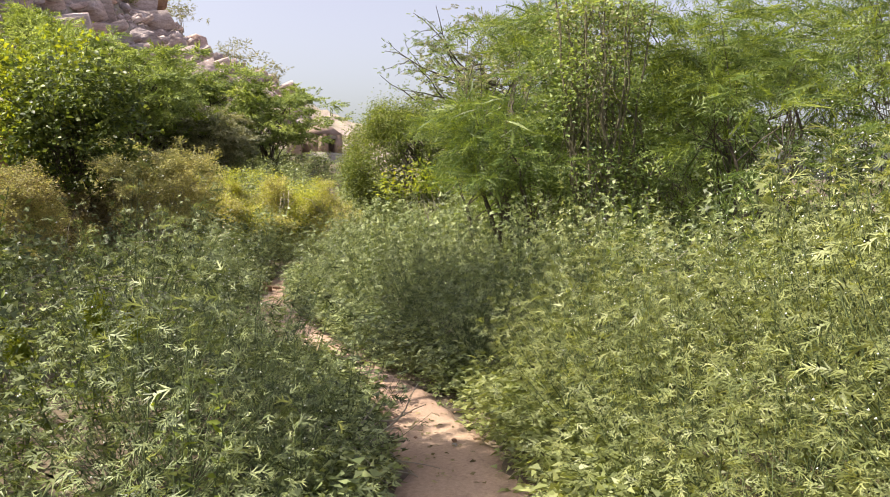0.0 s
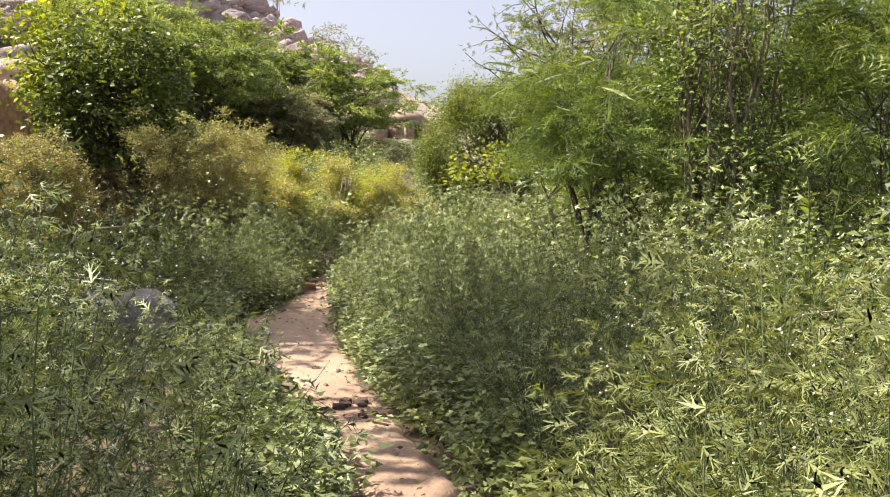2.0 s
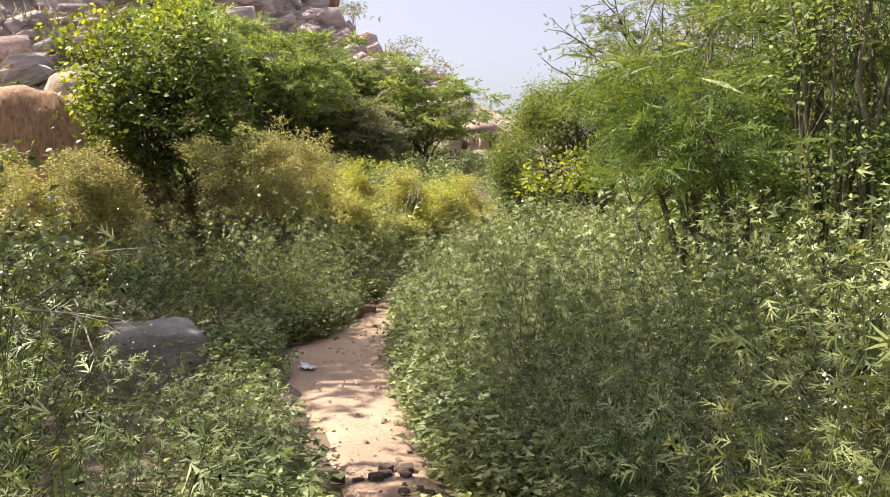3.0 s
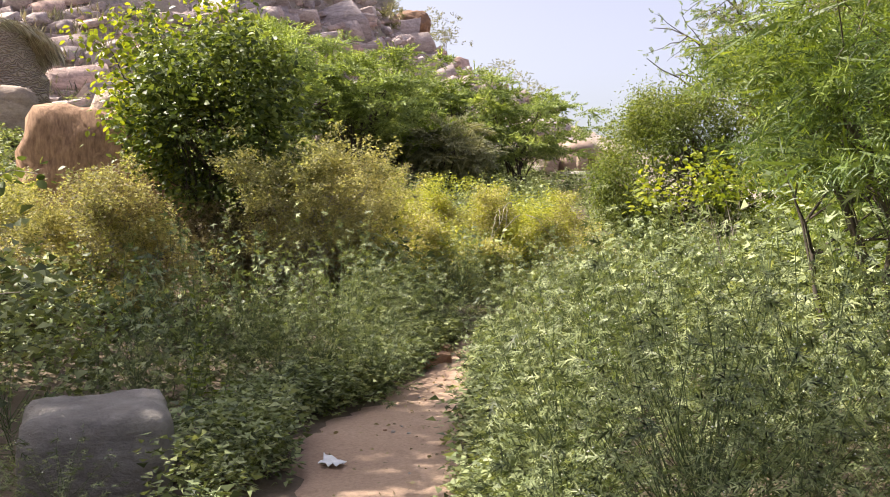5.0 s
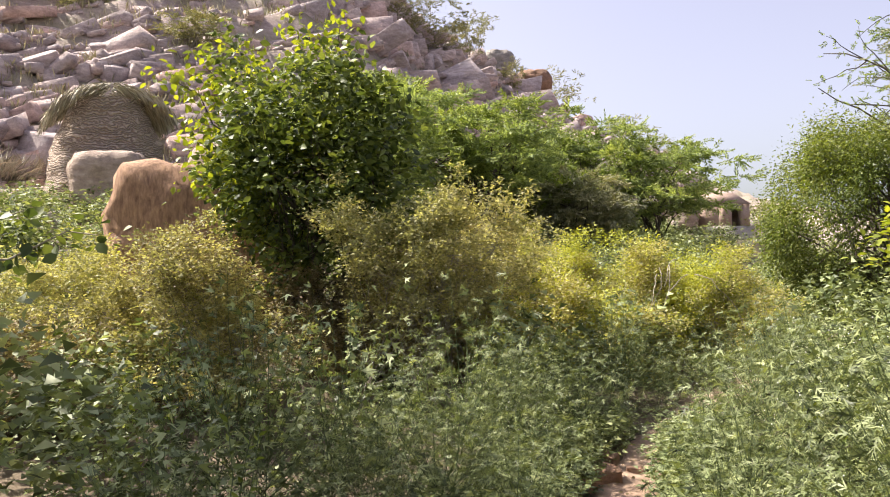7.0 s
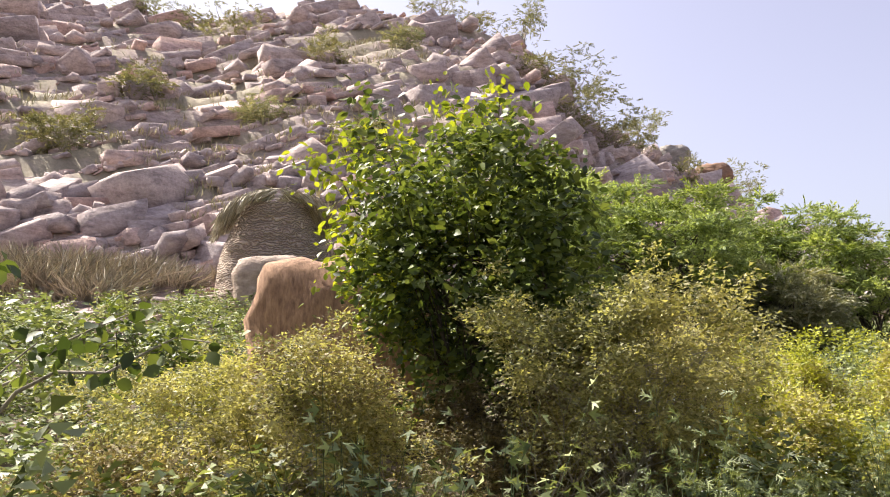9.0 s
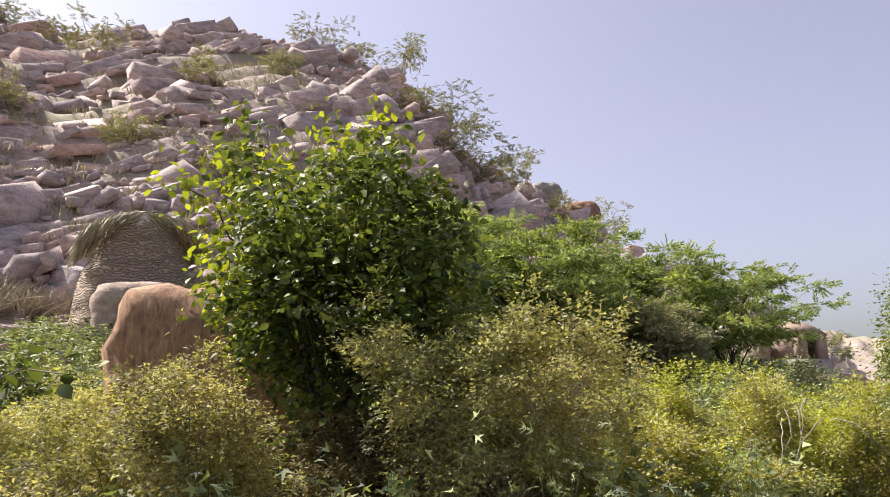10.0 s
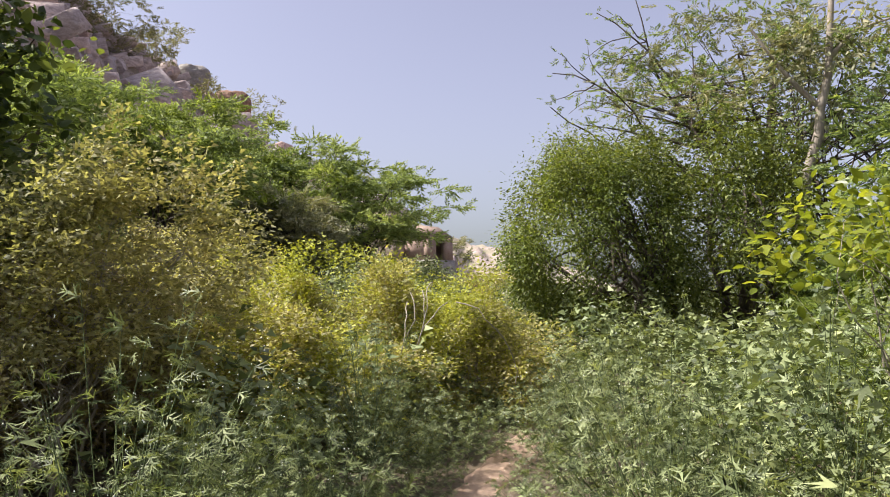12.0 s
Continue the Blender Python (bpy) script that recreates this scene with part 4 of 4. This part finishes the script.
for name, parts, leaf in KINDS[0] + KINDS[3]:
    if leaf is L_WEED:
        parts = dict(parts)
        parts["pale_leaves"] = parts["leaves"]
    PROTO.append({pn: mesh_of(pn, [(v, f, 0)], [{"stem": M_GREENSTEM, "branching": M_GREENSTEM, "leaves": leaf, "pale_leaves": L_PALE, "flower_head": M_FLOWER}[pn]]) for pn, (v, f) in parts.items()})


def mound_middles(x, y):
    """Middles of the bushy mounds round a place: one in each square of a wide grid, thrown about."""
    s = 1.4
    for a in (-1, 0, 1):
        for b in (-1, 0, 1):
            i, j = math.floor(x / s) + a, math.floor(y / s) + b
            v = noise.noise_vector((i * 7.31 + 0.5, j * 3.77 + 0.5, 1.9))
            yield s * (i + 0.5 + 0.7 * v[0]), s * (j + 0.5 + 0.7 * v[1])


def tall(x, y):
    """How high the weeds stand: mounds and hollows on top of the general lie."""
    o = off_path(x, y)
    h = 0.9
    if o > 0:
        if y < 7:
            h = 0.92 + 0.42 * min(o, 2.4) - 0.15 * max(0, y - 5.5)
        elif y > 9:
            h = 0.95 + 0.16 * min(o, 2.5) * (1 if y < 16.5 else 0.4)
    else:
        if y < 6:
            h = 0.84 + 0.2 * min(-o, 1.5)
        elif y < 9:
            h = 0.78 + 0.12 * min(-o, 2)
        elif y < 16:
            h = 1.08
        if (x + 3.2) ** 2 + (y - 9.2) ** 2 < 1.2 or ((x + 2.6) ** 2 + (y - 8.4) ** 2 < 0.7):
            h = 0.38
        if x < -6:
            h *= max(0.65, 1 - 0.1 * (-6 - x))
    near = min(math.hypot(x - cx, y - cy) for cx, cy in mound_middles(x, y))
    if y > 14.4 and -9.4 < x < -4.6 - 0.1 * (y - 13) and y < 22:
        h = 0.42
    mound = 0.36 - 1.15 * min(1.0, (near / 0.85) ** 2.4) + noise.noise((x * 0.7, y * 0.7, 3.3)) * 0.4
    return h * min(1.4, max(0.36, 1 + mound)) * min(1.0, (0.9 if y < 8.5 else 0.66) + 0.7 * (abs(o) - 0.38))


def herby(x, y):
    """Where pointed-leaf weeds take over, 0 to 1."""
    v = noise.noise((x * 0.6 + 9.0, y * 0.6, 1.7))
    if x > 0.9 and 6.3 < y < 9.5:
        v += 0.35
    if off_path(x, y) > 0 and y < 5.8:
        v -= 0.4
    if off_path(x, y) > 0 and y < 5.8 or (-3.2 < x < -1.2 and 6.8 < y < 9.4):
        return 0.0
    return 0.6 if v > 0.26 else 0.04


WALKED = np.array([(0, 0), (0.16, 1.9), (0.16, 3.7), (-0.32, 6.2), (-1.39, 8.3), (-2.4, 9.9), (-2.68, 11.3), (-2.75, 12.0)])


def from_walk(x, y):
    """Distance from the line where feet tread."""
    a, d = WALKED[:-1], np.diff(WALKED, axis=0)
    u = np.clip(((np.array([x, y]) - a) * d).sum(1) / (d * d).sum(1), 0, 1)
    return float(np.hypot(*(a + u[:, None] * d - np.array([x, y])).T).min())


r = np.random.default_rng(21)
spots = []
for gx in np.arange(-20, 10, 0.36):
    for gy in np.arange(0.6, 46, 0.36):
        x, y = gx + r.uniform(-0.19, 0.19), gy + r.uniform(-0.19, 0.19)
        o = off_path(x, y)
        edge = np.interp(y, PATH_Y, PATH_W) + 0.13
        if y > 16.3:
            edge = 0.1
        away = max(abs(o), 0.3 * (y - 12))
        if abs(o) < edge or r.uniform() > np.interp(away, [0, 1.5, 3, 6, 12], [1, 0.85, 0.55, 0.4, 0.22 if x > -9 else 0.85]):
            continue
        if math.hypot(x + 3.72, y - 9.9) < 0.55 or (9.0 < y < 11.7 and -3.35 + 0.5 * max(0, y - 10.8) < x < -1.4):
            continue
        if math.hypot(x + 2.7, y - 11.3) < 0.5 or math.hypot(x, y) < 1.7 or (y < 2.2 and abs(o) < 0.8) or (y < 6 and abs(o) > 2.6 + 0.6 * y):
            continue
        if y > 14.0 and -9.4 < x < -4.6 - 0.1 * (y - 13) and y < 22 and r.uniform() < 0.3:
            continue
        if x < -11 and y < 8 or y > 31 and x > -5 and r.uniform() < 0.4 or math.hypot(x + 19.3, y - 23.2) < 1.6 or math.hypot(x - CX, y - CY) > np.interp(math.degrees(math.atan2(x - CX, y - CY)), D_AZ, F_R) + 3:
            continue
        if math.hypot(x + 2.72, y - 11.9) < 0.95 or math.hypot(x + 2.4, y - 10.2) < 0.9 or math.hypot(x + 1.9, y - 9.0) < 0.62:
            continue
        if from_walk(x, y) < (0.78 if y > 8.0 or y < 3 else 0.6):
            continue
        gap = min(math.hypot(x - cx, y - cy) for cx, cy in mound_middles(x, y))
        if gap > 0.7 and r.uniform() < 0.6 and y < 16 and not (o > 0 and y < 5.5):
            continue
        spots.append((abs(o) + 0.15 * abs(y - 7), x, y))
spots.sort()
BAG = [[] for _ in range(5)]
for q, (_, x, y) in enumerate(spots):
    k = int(r.integers(6, 9)) if r.uniform() < herby(x, y) and abs(off_path(x, y)) > 0.9 else int(r.integers(0, 6))
    h = min(1.5 if y < 3 else 1.95, tall(x, y) * r.uniform(0.82, 1.18), (0.58 if 4 < y < 7 else 0.35) + 0.72 * from_walk(x, y))
    cx, cy = min(mound_middles(x, y), key=lambda c: math.hypot(x - c[0], y - c[1]))
    m = pose(x, y, float(land(x, y)) - 0.01, -12 * (y - cy) + r.normal(0, 5), 12 * (x - cx) + r.normal(0, 5), 0) @ pose(0, 0, 0, 0, 0, r.uniform(0, 360)) @ Matrix.Diagonal((0.3 + 0.62 * h, 0.3 + 0.62 * h, h, 1))
    if x < -8.5:
        m = m @ Matrix.Diagonal((1.2, 1.2, 1.1, 1))
    near = 0 if q < 300 else 1 if abs(off_path(x, y)) < (4.5 if x > 0 else 3.0) and y < 13 or math.hypot(x + 2.2, y - 13.2) < 3.6 else 2
    grown = h > 1.2
    name, parts, leaf = KINDS[near + 3 * grown][k]
    if near == 0:
        ob = new(name)
        ob.matrix_basis = m
        tagged(ob, "feathery grey-green weed with tiny white flowers beside the path" if k < 6 else "upright weed with pointed bright green leaves beside the path", "weed", "weeds along the path")
        for pn, me in PROTO[k + 9 * grown].items():
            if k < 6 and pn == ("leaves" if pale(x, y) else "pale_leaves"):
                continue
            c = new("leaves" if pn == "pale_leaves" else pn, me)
            c.parent = ob
            tagged(c, kind="" if pn == "stem" else "stuff")
    else:
        M4 = np.array(m)
        for pn, (v, f) in parts.items():
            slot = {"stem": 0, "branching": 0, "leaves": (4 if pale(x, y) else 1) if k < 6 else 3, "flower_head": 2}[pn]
            BAG[slot].append((v @ M4[:3, :3].T + M4[:3, 3], f))
for q in range(1150):
    y = r.uniform(2.4, 16.5)
    side = r.choice([-1, 1])
    wide = np.interp(y, PATH_Y, PATH_W if side > 0 else PATH_L)
    x = float(np.interp(y, PATH_Y, PATH_X)) + side * (wide + 0.11 + abs(r.normal(0, 0.3)))
    if math.hypot(x + 3.72, y - 9.9) < 0.5 or math.hypot(x + 2.7, y - 11.5) < 0.5 or math.hypot(x + 2.4, y - 10.1) < 0.4:
        continue
    if from_walk(x, y) < 0.4:
        continue
    k = int(r.integers(6, 9)) if r.uniform() < 0.12 else int(r.integers(0, 4))
    h = r.uniform(0.22, 0.5)
    M4 = np.array(pose(x, y, float(land(x, y)) - 0.01, r.normal(0, 8), r.normal(0, 8), r.uniform(0, 360)) @ Matrix.Diagonal((h * 1.15, h * 1.15, h, 1)))
    for pn, (v, f) in KINDS[2][k][1].items():
        slot = {"stem": 0, "branching": 0, "leaves": (4 if pale(x, y) else 1) if k < 6 else 3, "flower_head": 2}[pn]
        BAG[slot].append((v @ M4[:3, :3].T + M4[:3, 3], f))
for x, y, h in ((-1.71, 4.09, 1.0), (-1.95, 3.75, 0.92), (-1.62, 4.3, 0.95)):
    ob = new("pointed_leaf_weed")
    ob.matrix_basis = pose(x, y, float(land(x, y)), 3, -4, 200 * x) @ Matrix.Diagonal((0.8, 0.8, h, 1))
    tagged(ob, "tall yellowish weed with pointed leaves standing over its neighbours", "weed", "weeds along the path")
    for pn, me in PROTO[7].items():
        c = new(pn, me)
        c.parent = ob
        tagged(c, kind="" if pn == "stem" else "stuff")
    for _ in range(3):
        a = np.array([r.normal(0, 0.05), r.normal(0, 0.05), 0.86 + r.uniform(0, 0.08)])
        u = r.uniform(0, 1, 90)
        pts = a + np.stack([0.02 * r.normal(size=90), 0.02 * r.normal(size=90), 0.17 * u], -1)
        part("flower_spike", [(*scatter(SMALL, pts, r.normal(0, 1, (90, 3)) + np.array([0, 0, 0.5]), 0.04 * (1.2 - 0.6 * u), r), 0)], L_SHOOT, ob, "knobbly yellow-green flower spike")
weeds = new("weed_thicket", mesh_of("weed_thicket", [(*join(b), s) for s, b in enumerate(BAG) if b], W_MATS))
tagged(weeds, "dense thicket of knee- to chest-high green weeds", "weeds", kind="stuff")


# ---- trunks and bare branches ----
def limb_thing(name, label, category, x, y, ways, bark, sides=6, group=""):
    """A thing made of limbs; each way is (points from the base, thick, thin, part name)."""
    ob = thing(name, x, y, label, category, group, 0.05)
    for pts, a, b, pn in ways:
        part(pn, [(*tube(np.array(pts, float), np.linspace(a, b, len(pts)), sides), 0)], bark, ob)
    return ob


def wander(r, a, d, n, step, wob, sag=0.0):
    """Points of a crooked branch from a along d."""
    p, d = [np.array(a, float)], np.array(d, float)
    for _ in range(n):
        d = d / np.linalg.norm(d) + r.normal(0, wob, 3) - np.array([0, 0, sag])
        p.append(p[-1] + d / np.linalg.norm(d) * step)
    return np.array(p)


r = np.random.default_rng(61)
# mesquite boughs, nearly bare, that reach out over the creeper
ways = []
for k in range(9):
    a = np.array([r.normal(0, 0.3), 0, 2.6 + 0.28 * k])
    w = wander(r, a, (-1.0, r.normal(0, 0.2), 0.55 - 0.05 * k), 9, 0.48, 0.16, -0.01)
    ways.append((w, 0.05, 0.01, "bough"))
    for _ in range(4):
        s = w[r.integers(3, 9)]
        ways.append((wander(r, s, (-0.8, r.normal(0, 0.5), r.normal(0.3, 0.4)), 5, 0.24, 0.25), 0.016, 0.004, "twig"))
ways.append(([(0.3, 0, 0), (0.15, 0, 1.4), (0.05, 0, 2.8), (0.1, 0, 4.2), (0.25, 0, 5.6)], 0.17, 0.07, "trunk"))
bare = limb_thing("bare_mesquite", "dark-trunked mesquite with crooked, nearly leafless boughs", "tree", 2.2, 28.4, ways, B_DARK, 5)
tips = np.array([p for w, _, _, n in ways if n != "trunk" for p in np.asarray(w)[2:]])
tips = tips[r.integers(0, len(tips), 420)] + r.normal(0, 0.06, (420, 3))
part("leaves", [(*scatter(PINNATE_FAR, tips, r.normal(0, 1, (420, 3)) + np.array([-0.5, 0, 0.1]), 0.22 * r.uniform(0.5, 1.2, 420), r), 0)], L_MESQ, bare)
# a pale trunk that forks
ways = [([(0, 0, 0), (0.22, 0, 1.3), (0.12, 0.1, 2.6), (0.3, 0, 3.5), (0.5, 0, 4.1), (0.55, 0, 4.6)], 0.11, 0.085, "trunk"),
        ([(0.55, 0, 4.6), (0.72, 0, 5.2), (0.8, 0, 6.2), (1.0, 0.2, 7.6)], 0.09, 0.04, "limb"),
        ([(0.55, 0, 4.6), (0.2, 0, 4.95), (-0.15, 0, 5.4), (-0.6, 0, 6.1)], 0.06, 0.025, "limb"),
        ([(0.75, 0, 5.5), (1.2, 0, 6.0), (1.9, 0, 6.2)], 0.05, 0.02, "limb")]
pale = limb_thing("pale_barked_tree", "tall tree with a pale forked trunk and sparse leaves", "tree", 2.1, 26.4, ways, B_PALE, 8)
cl = clump_points(r, 26, (1.9, 1.2, 1.3), (0.9, 0, 5.6), 3.6, 0.2, 0.4)
part("leaves", [(*crown_leaves(r, cl, 0.28, 1500, LANCE, 0.15, (0.9, 0, 5.4), 0.6), 0)], L_GREY, pale)
bush("mesquite_tree", "leaning mesquite scrub with airy green fronds", "tree", 4.6, 20.0, (1.7, 1.5, 1.5), 1.8, 50, 0.25, 1500, PINNATE_FAR, 0.45, L_MESQ, 6, 0.05, B_DARK, 0.2, 0.5, 97, 0.3, 40, flat=0.5)
# the tree whose low twigs hang beside the path and whose crown shades the weeds
bush("leafy_tree", "leafy tree with low hanging twigs, shading the weeds", "tree", -9.8, 10.1, (2.8, 2.0, 1.5), 6.4, 120, 0.33, 6000, ROUND, 0.17, L_BROAD, 7, 0.09, B_DARK, 0.3, 0.3, 100, 0.2, 70, low=4.9, rough=0.2, lean=(0.6, 0))
# three more trees, out of view, added only to cast shade on path and weeds
bush("leafy_tree", "unseen leafy tree added back from the path to shade low weeds", "tree", -8.5, 7.2, (1.4, 1.4, 1.4), 6.2, 60, 0.33, 1500, ROUND, 0.17, L_BROAD, 6, 0.08, B_DARK, 0.3, 0.3, 103, 0.2, 40, low=4.7, rough=0.25)
bush("leafy_tree", "unseen slender tree added to dapple the path with shade", "tree", -6.3, 5.7, (1.3, 2.1, 1.2), 6.3, 100, 0.3, 3400, ROUND, 0.17, L_BROAD, 5, 0.06, B_DARK, 0.3, 0.3, 104, 0.15, 30, low=5.0, rough=0.25, lean=(2.3, 1.6))
bush("leafy_tree", "unseen small tree added behind the weeds to shade the path edge", "tree", -5.9, 3.5, (0.9, 0.7, 0.9), 6.3, 40, 0.28, 1300, ROUND, 0.17, L_BROAD, 4, 0.06, B_DARK, 0.3, 0.3, 105, 0.12, 20, low=5.2, rough=0.25, lean=(0.5, 0))
bush("mesquite_tree", "rounded mesquite scrub beside the creeper-covered tree", "tree", 3.0, 24.3, (1.5, 1.3, 1.3), 1.5, 45, 0.25, 1300, PINNATE_FAR, 0.42, L_MESQ, 6, 0.05, B_DARK, 0.2, 0.4, 101, 0.3, 30, flat=0.5)
# the sprig of broad yellow-green leaves over the weeds
bush("broad_leaf_shrub", "spindly shrub with broad yellow-green leaves above the weeds", "bush", -0.1, 16.6, (1.0, 0.7, 0.32), 2.0, 26, 0.13, 700, OVAL, 0.08, L_SHOOT, 6, 0.014, B_TWIG, 0.05, 0.35, 98, 0.1, 18, low=1.6, lean=(-0.3, 0), rough=0.5)
bush("broad_leaf_shrub", "low leafy shrub with bright green leaves by the slabs", "bush", -13.9, 16.4, (0.75, 0.7, 0.6), 0.75, 30, 0.14, 900, ROUND, 0.1, L_BROAD, 5, 0.02, B_DARK, 0.2, 0.5, 99, 0.15, 20)
# a thin sapling whose branches reach across the view of the hill
ways, leafy = [], []
for a, b in (((0, 0, 0), (1.3, 0.9, 1.75)), ((0.3, 0.2, 0.6), (1.35, 1.6, 2.0)), ((0.2, 0.1, 0.8), (1.1, 0.7, 2.3)), ((0.6, 0.5, 1.0), (1.9, 2.0, 1.75))):
    w = curve(np.array(a, float), np.array(b, float), (0.05, 0, 0.18), 8, 0.05, r)
    ways.append((w, 0.022, 0.006, "branch"))
    leafy += [w[i] + r.normal(0, 0.09, 3) for i in range(3, 8) for _ in range(9)]
thin = limb_thing("thin_sapling", "spindly leafless-looking sapling with a few round dull leaves", "tree", -9.9, 11.7, ways, B_TWIG, 5)
lf = np.array(leafy)
part("leaves", [(*scatter(ROUND, lf, r.normal(0, 1, lf.shape), 0.13 * r.uniform(0.6, 1.3, len(lf)), r), 0)], L_BROAD, thin)


# ---- dry branches, creepers, litter ----
def dry_branch(label, x, y, lift, spread, count, length, seed, flat=0.5):
    q = np.random.default_rng(seed)
    ob = thing("dry_branch", x, y, label, "branch", "dry branches")
    ob.location.z += lift
    for _ in range(count):
        a = q.normal(0, spread, 3) * np.array([1, 1, 0.3])
        w = wander(q, a, (q.normal(0.6, 0.6), q.normal(0, 0.6), q.normal(0.1, flat)), 7, length / 7, 0.25, 0.03)
        part("twig", [(*tube(w, np.linspace(0.008, 0.002, 8), 4), 0)], B_TWIG, ob)
    return ob


dry_branch("tangle of bleached dry twigs lying over the weeds", -3.9, 7.9, 0.75, 0.35, 16, 1.0, 621)
dry_branch("small heap of brown dry twigs at the path's edge", -0.62, 4.4, 0.25, 0.12, 14, 0.55, 622)
dry_branch("pale twig sticking out of the weeds", 1.6, 7.4, 0.75, 0.1, 3, 0.9, 623, 0.2)
vine = thing("hanging_creeper", -3.75, 19.55, "bleached dead creeper hanging over the yellow bush", "creeper")
for k in range(6):
    a = np.array([r.uniform(-0.35, 0.35), r.uniform(-0.15, 0.2), 1.45 + r.normal(0, 0.1)])
    w = wander(r, a, (r.normal(0.2, 0.6), -0.5, 0.0), 9, 0.13, 0.3, 0.3)
    w[:, 2] = np.maximum(w[:, 2], 0.05)
    part("strand", [(*tube(w, np.linspace(0.007, 0.004, 10), 4), 0)], B_TWIG, vine)


def clod(label, x, y, size, mat, seed, category="stone", group="", lift=0.05):
    me = rock_mesh("stone", (size, size * 0.8, size * 0.6), mat, seed, 8, 0.3)
    ob = new("stone", me)
    ob.matrix_basis = pose(x, y, float(land(x, y)) + size * 0.18 + lift, 0, 0, seed * 37)
    return tagged(ob, label, category, group)


M_DARKDUNG = soil_mat("dark_dung", (0.05, 0.035, 0.025), (0.09, 0.06, 0.045), (0.13, 0.09, 0.065))
for k in range(14):
    clod("dark crumbled clod of dung on the path", -0.98 + r.normal(0, 0.11), 8.0 + r.normal(0, 0.14), r.uniform(0.04, 0.09), M_DARKDUNG, 640 + k, "clod", "dung on the path", 0.03)
for k, (x, y, s) in enumerate([(-3.34, 14.85, 0.3), (-3.45, 15.1, 0.22), (-3.2, 15.2, 0.16), (-3.4, 14.6, 0.18), (-3.5, 15.4, 0.25)]):
    clod("brown stone half sunk at the edge of the path", x, y, s, M_RED, 660 + k, "stone", "stones at the path edge", 0.0)
for k in range(34):
    y = r.uniform(3.5, 15.5)
    x = float(np.interp(y, PATH_Y, PATH_X)) + r.uniform(-1, 1) * 0.3
    clod("small pebble lying on the sandy path", x, y, r.uniform(0.015, 0.04), M_STONE if k % 2 else M_RED, 680 + k % 6, "pebble", "pebbles on the path", 0.035)
M_WHITE = material("white_plastic")[0]
M_WHITE.node_tree.nodes["Principled BSDF"].inputs["Base Color"].default_value = (0.75, 0.76, 0.78, 1)
M_WHITE.node_tree.nodes["Principled BSDF"].inputs["Roughness"].default_value = 0.35
for k, (x, y, s) in enumerate([(-2.6, 10.65, 0.075), (-3.5, 11.6, 0.06)]):
    q = np.random.default_rng(700 + k)
    gx, gy = np.meshgrid(np.linspace(-1, 1, 7), np.linspace(-1, 1, 7))
    v = np.stack([gx * s + q.normal(0, s * 0.08, gx.shape), gy * s * 0.7 + q.normal(0, s * 0.08, gx.shape), np.abs(q.normal(0, s * 0.22, gx.shape)) + 0.01], -1).reshape(-1, 3)
    i, j = np.meshgrid(np.arange(6), np.arange(6), indexing="ij")
    kk = i * 7 + j
    top = np.stack([kk, kk + 1, kk + 8, kk + 7], -1).reshape(-1, 4)
    v2 = np.concatenate([v, v - np.array([0, 0, 0.004])])
    ob = new("wrapper", mesh_of("wrapper", [(v2, np.concatenate([top, top[:, ::-1] + 49]), 0)], [M_WHITE]))
    ob.matrix_basis = pose(x, y, float(land(x, y)) + 0.04, 0, 0, 40 * k)
    tagged(ob, "crumpled white plastic wrapper on the bare earth", "litter")
# dead leaves and straw strewn along the path
n = 700
y = r.uniform(2.5, 16, n)
x = np.interp(y, PATH_Y, PATH_X) + r.normal(0, 0.3, n)
pos = np.stack([x, y, land(x, y) + 0.045], -1)
d = r.normal(0, 1, (n, 3)) * np.array([1, 1, 0.12])
litter = new("leaf_litter", mesh_of("leaf_litter", [(*scatter(SMALL, pos, d, r.uniform(0.015, 0.05, n), r), 0)], [L_TAN]))
tagged(litter, "dry brown leaf litter scattered on the footpath", "leaf litter", kind="stuff")
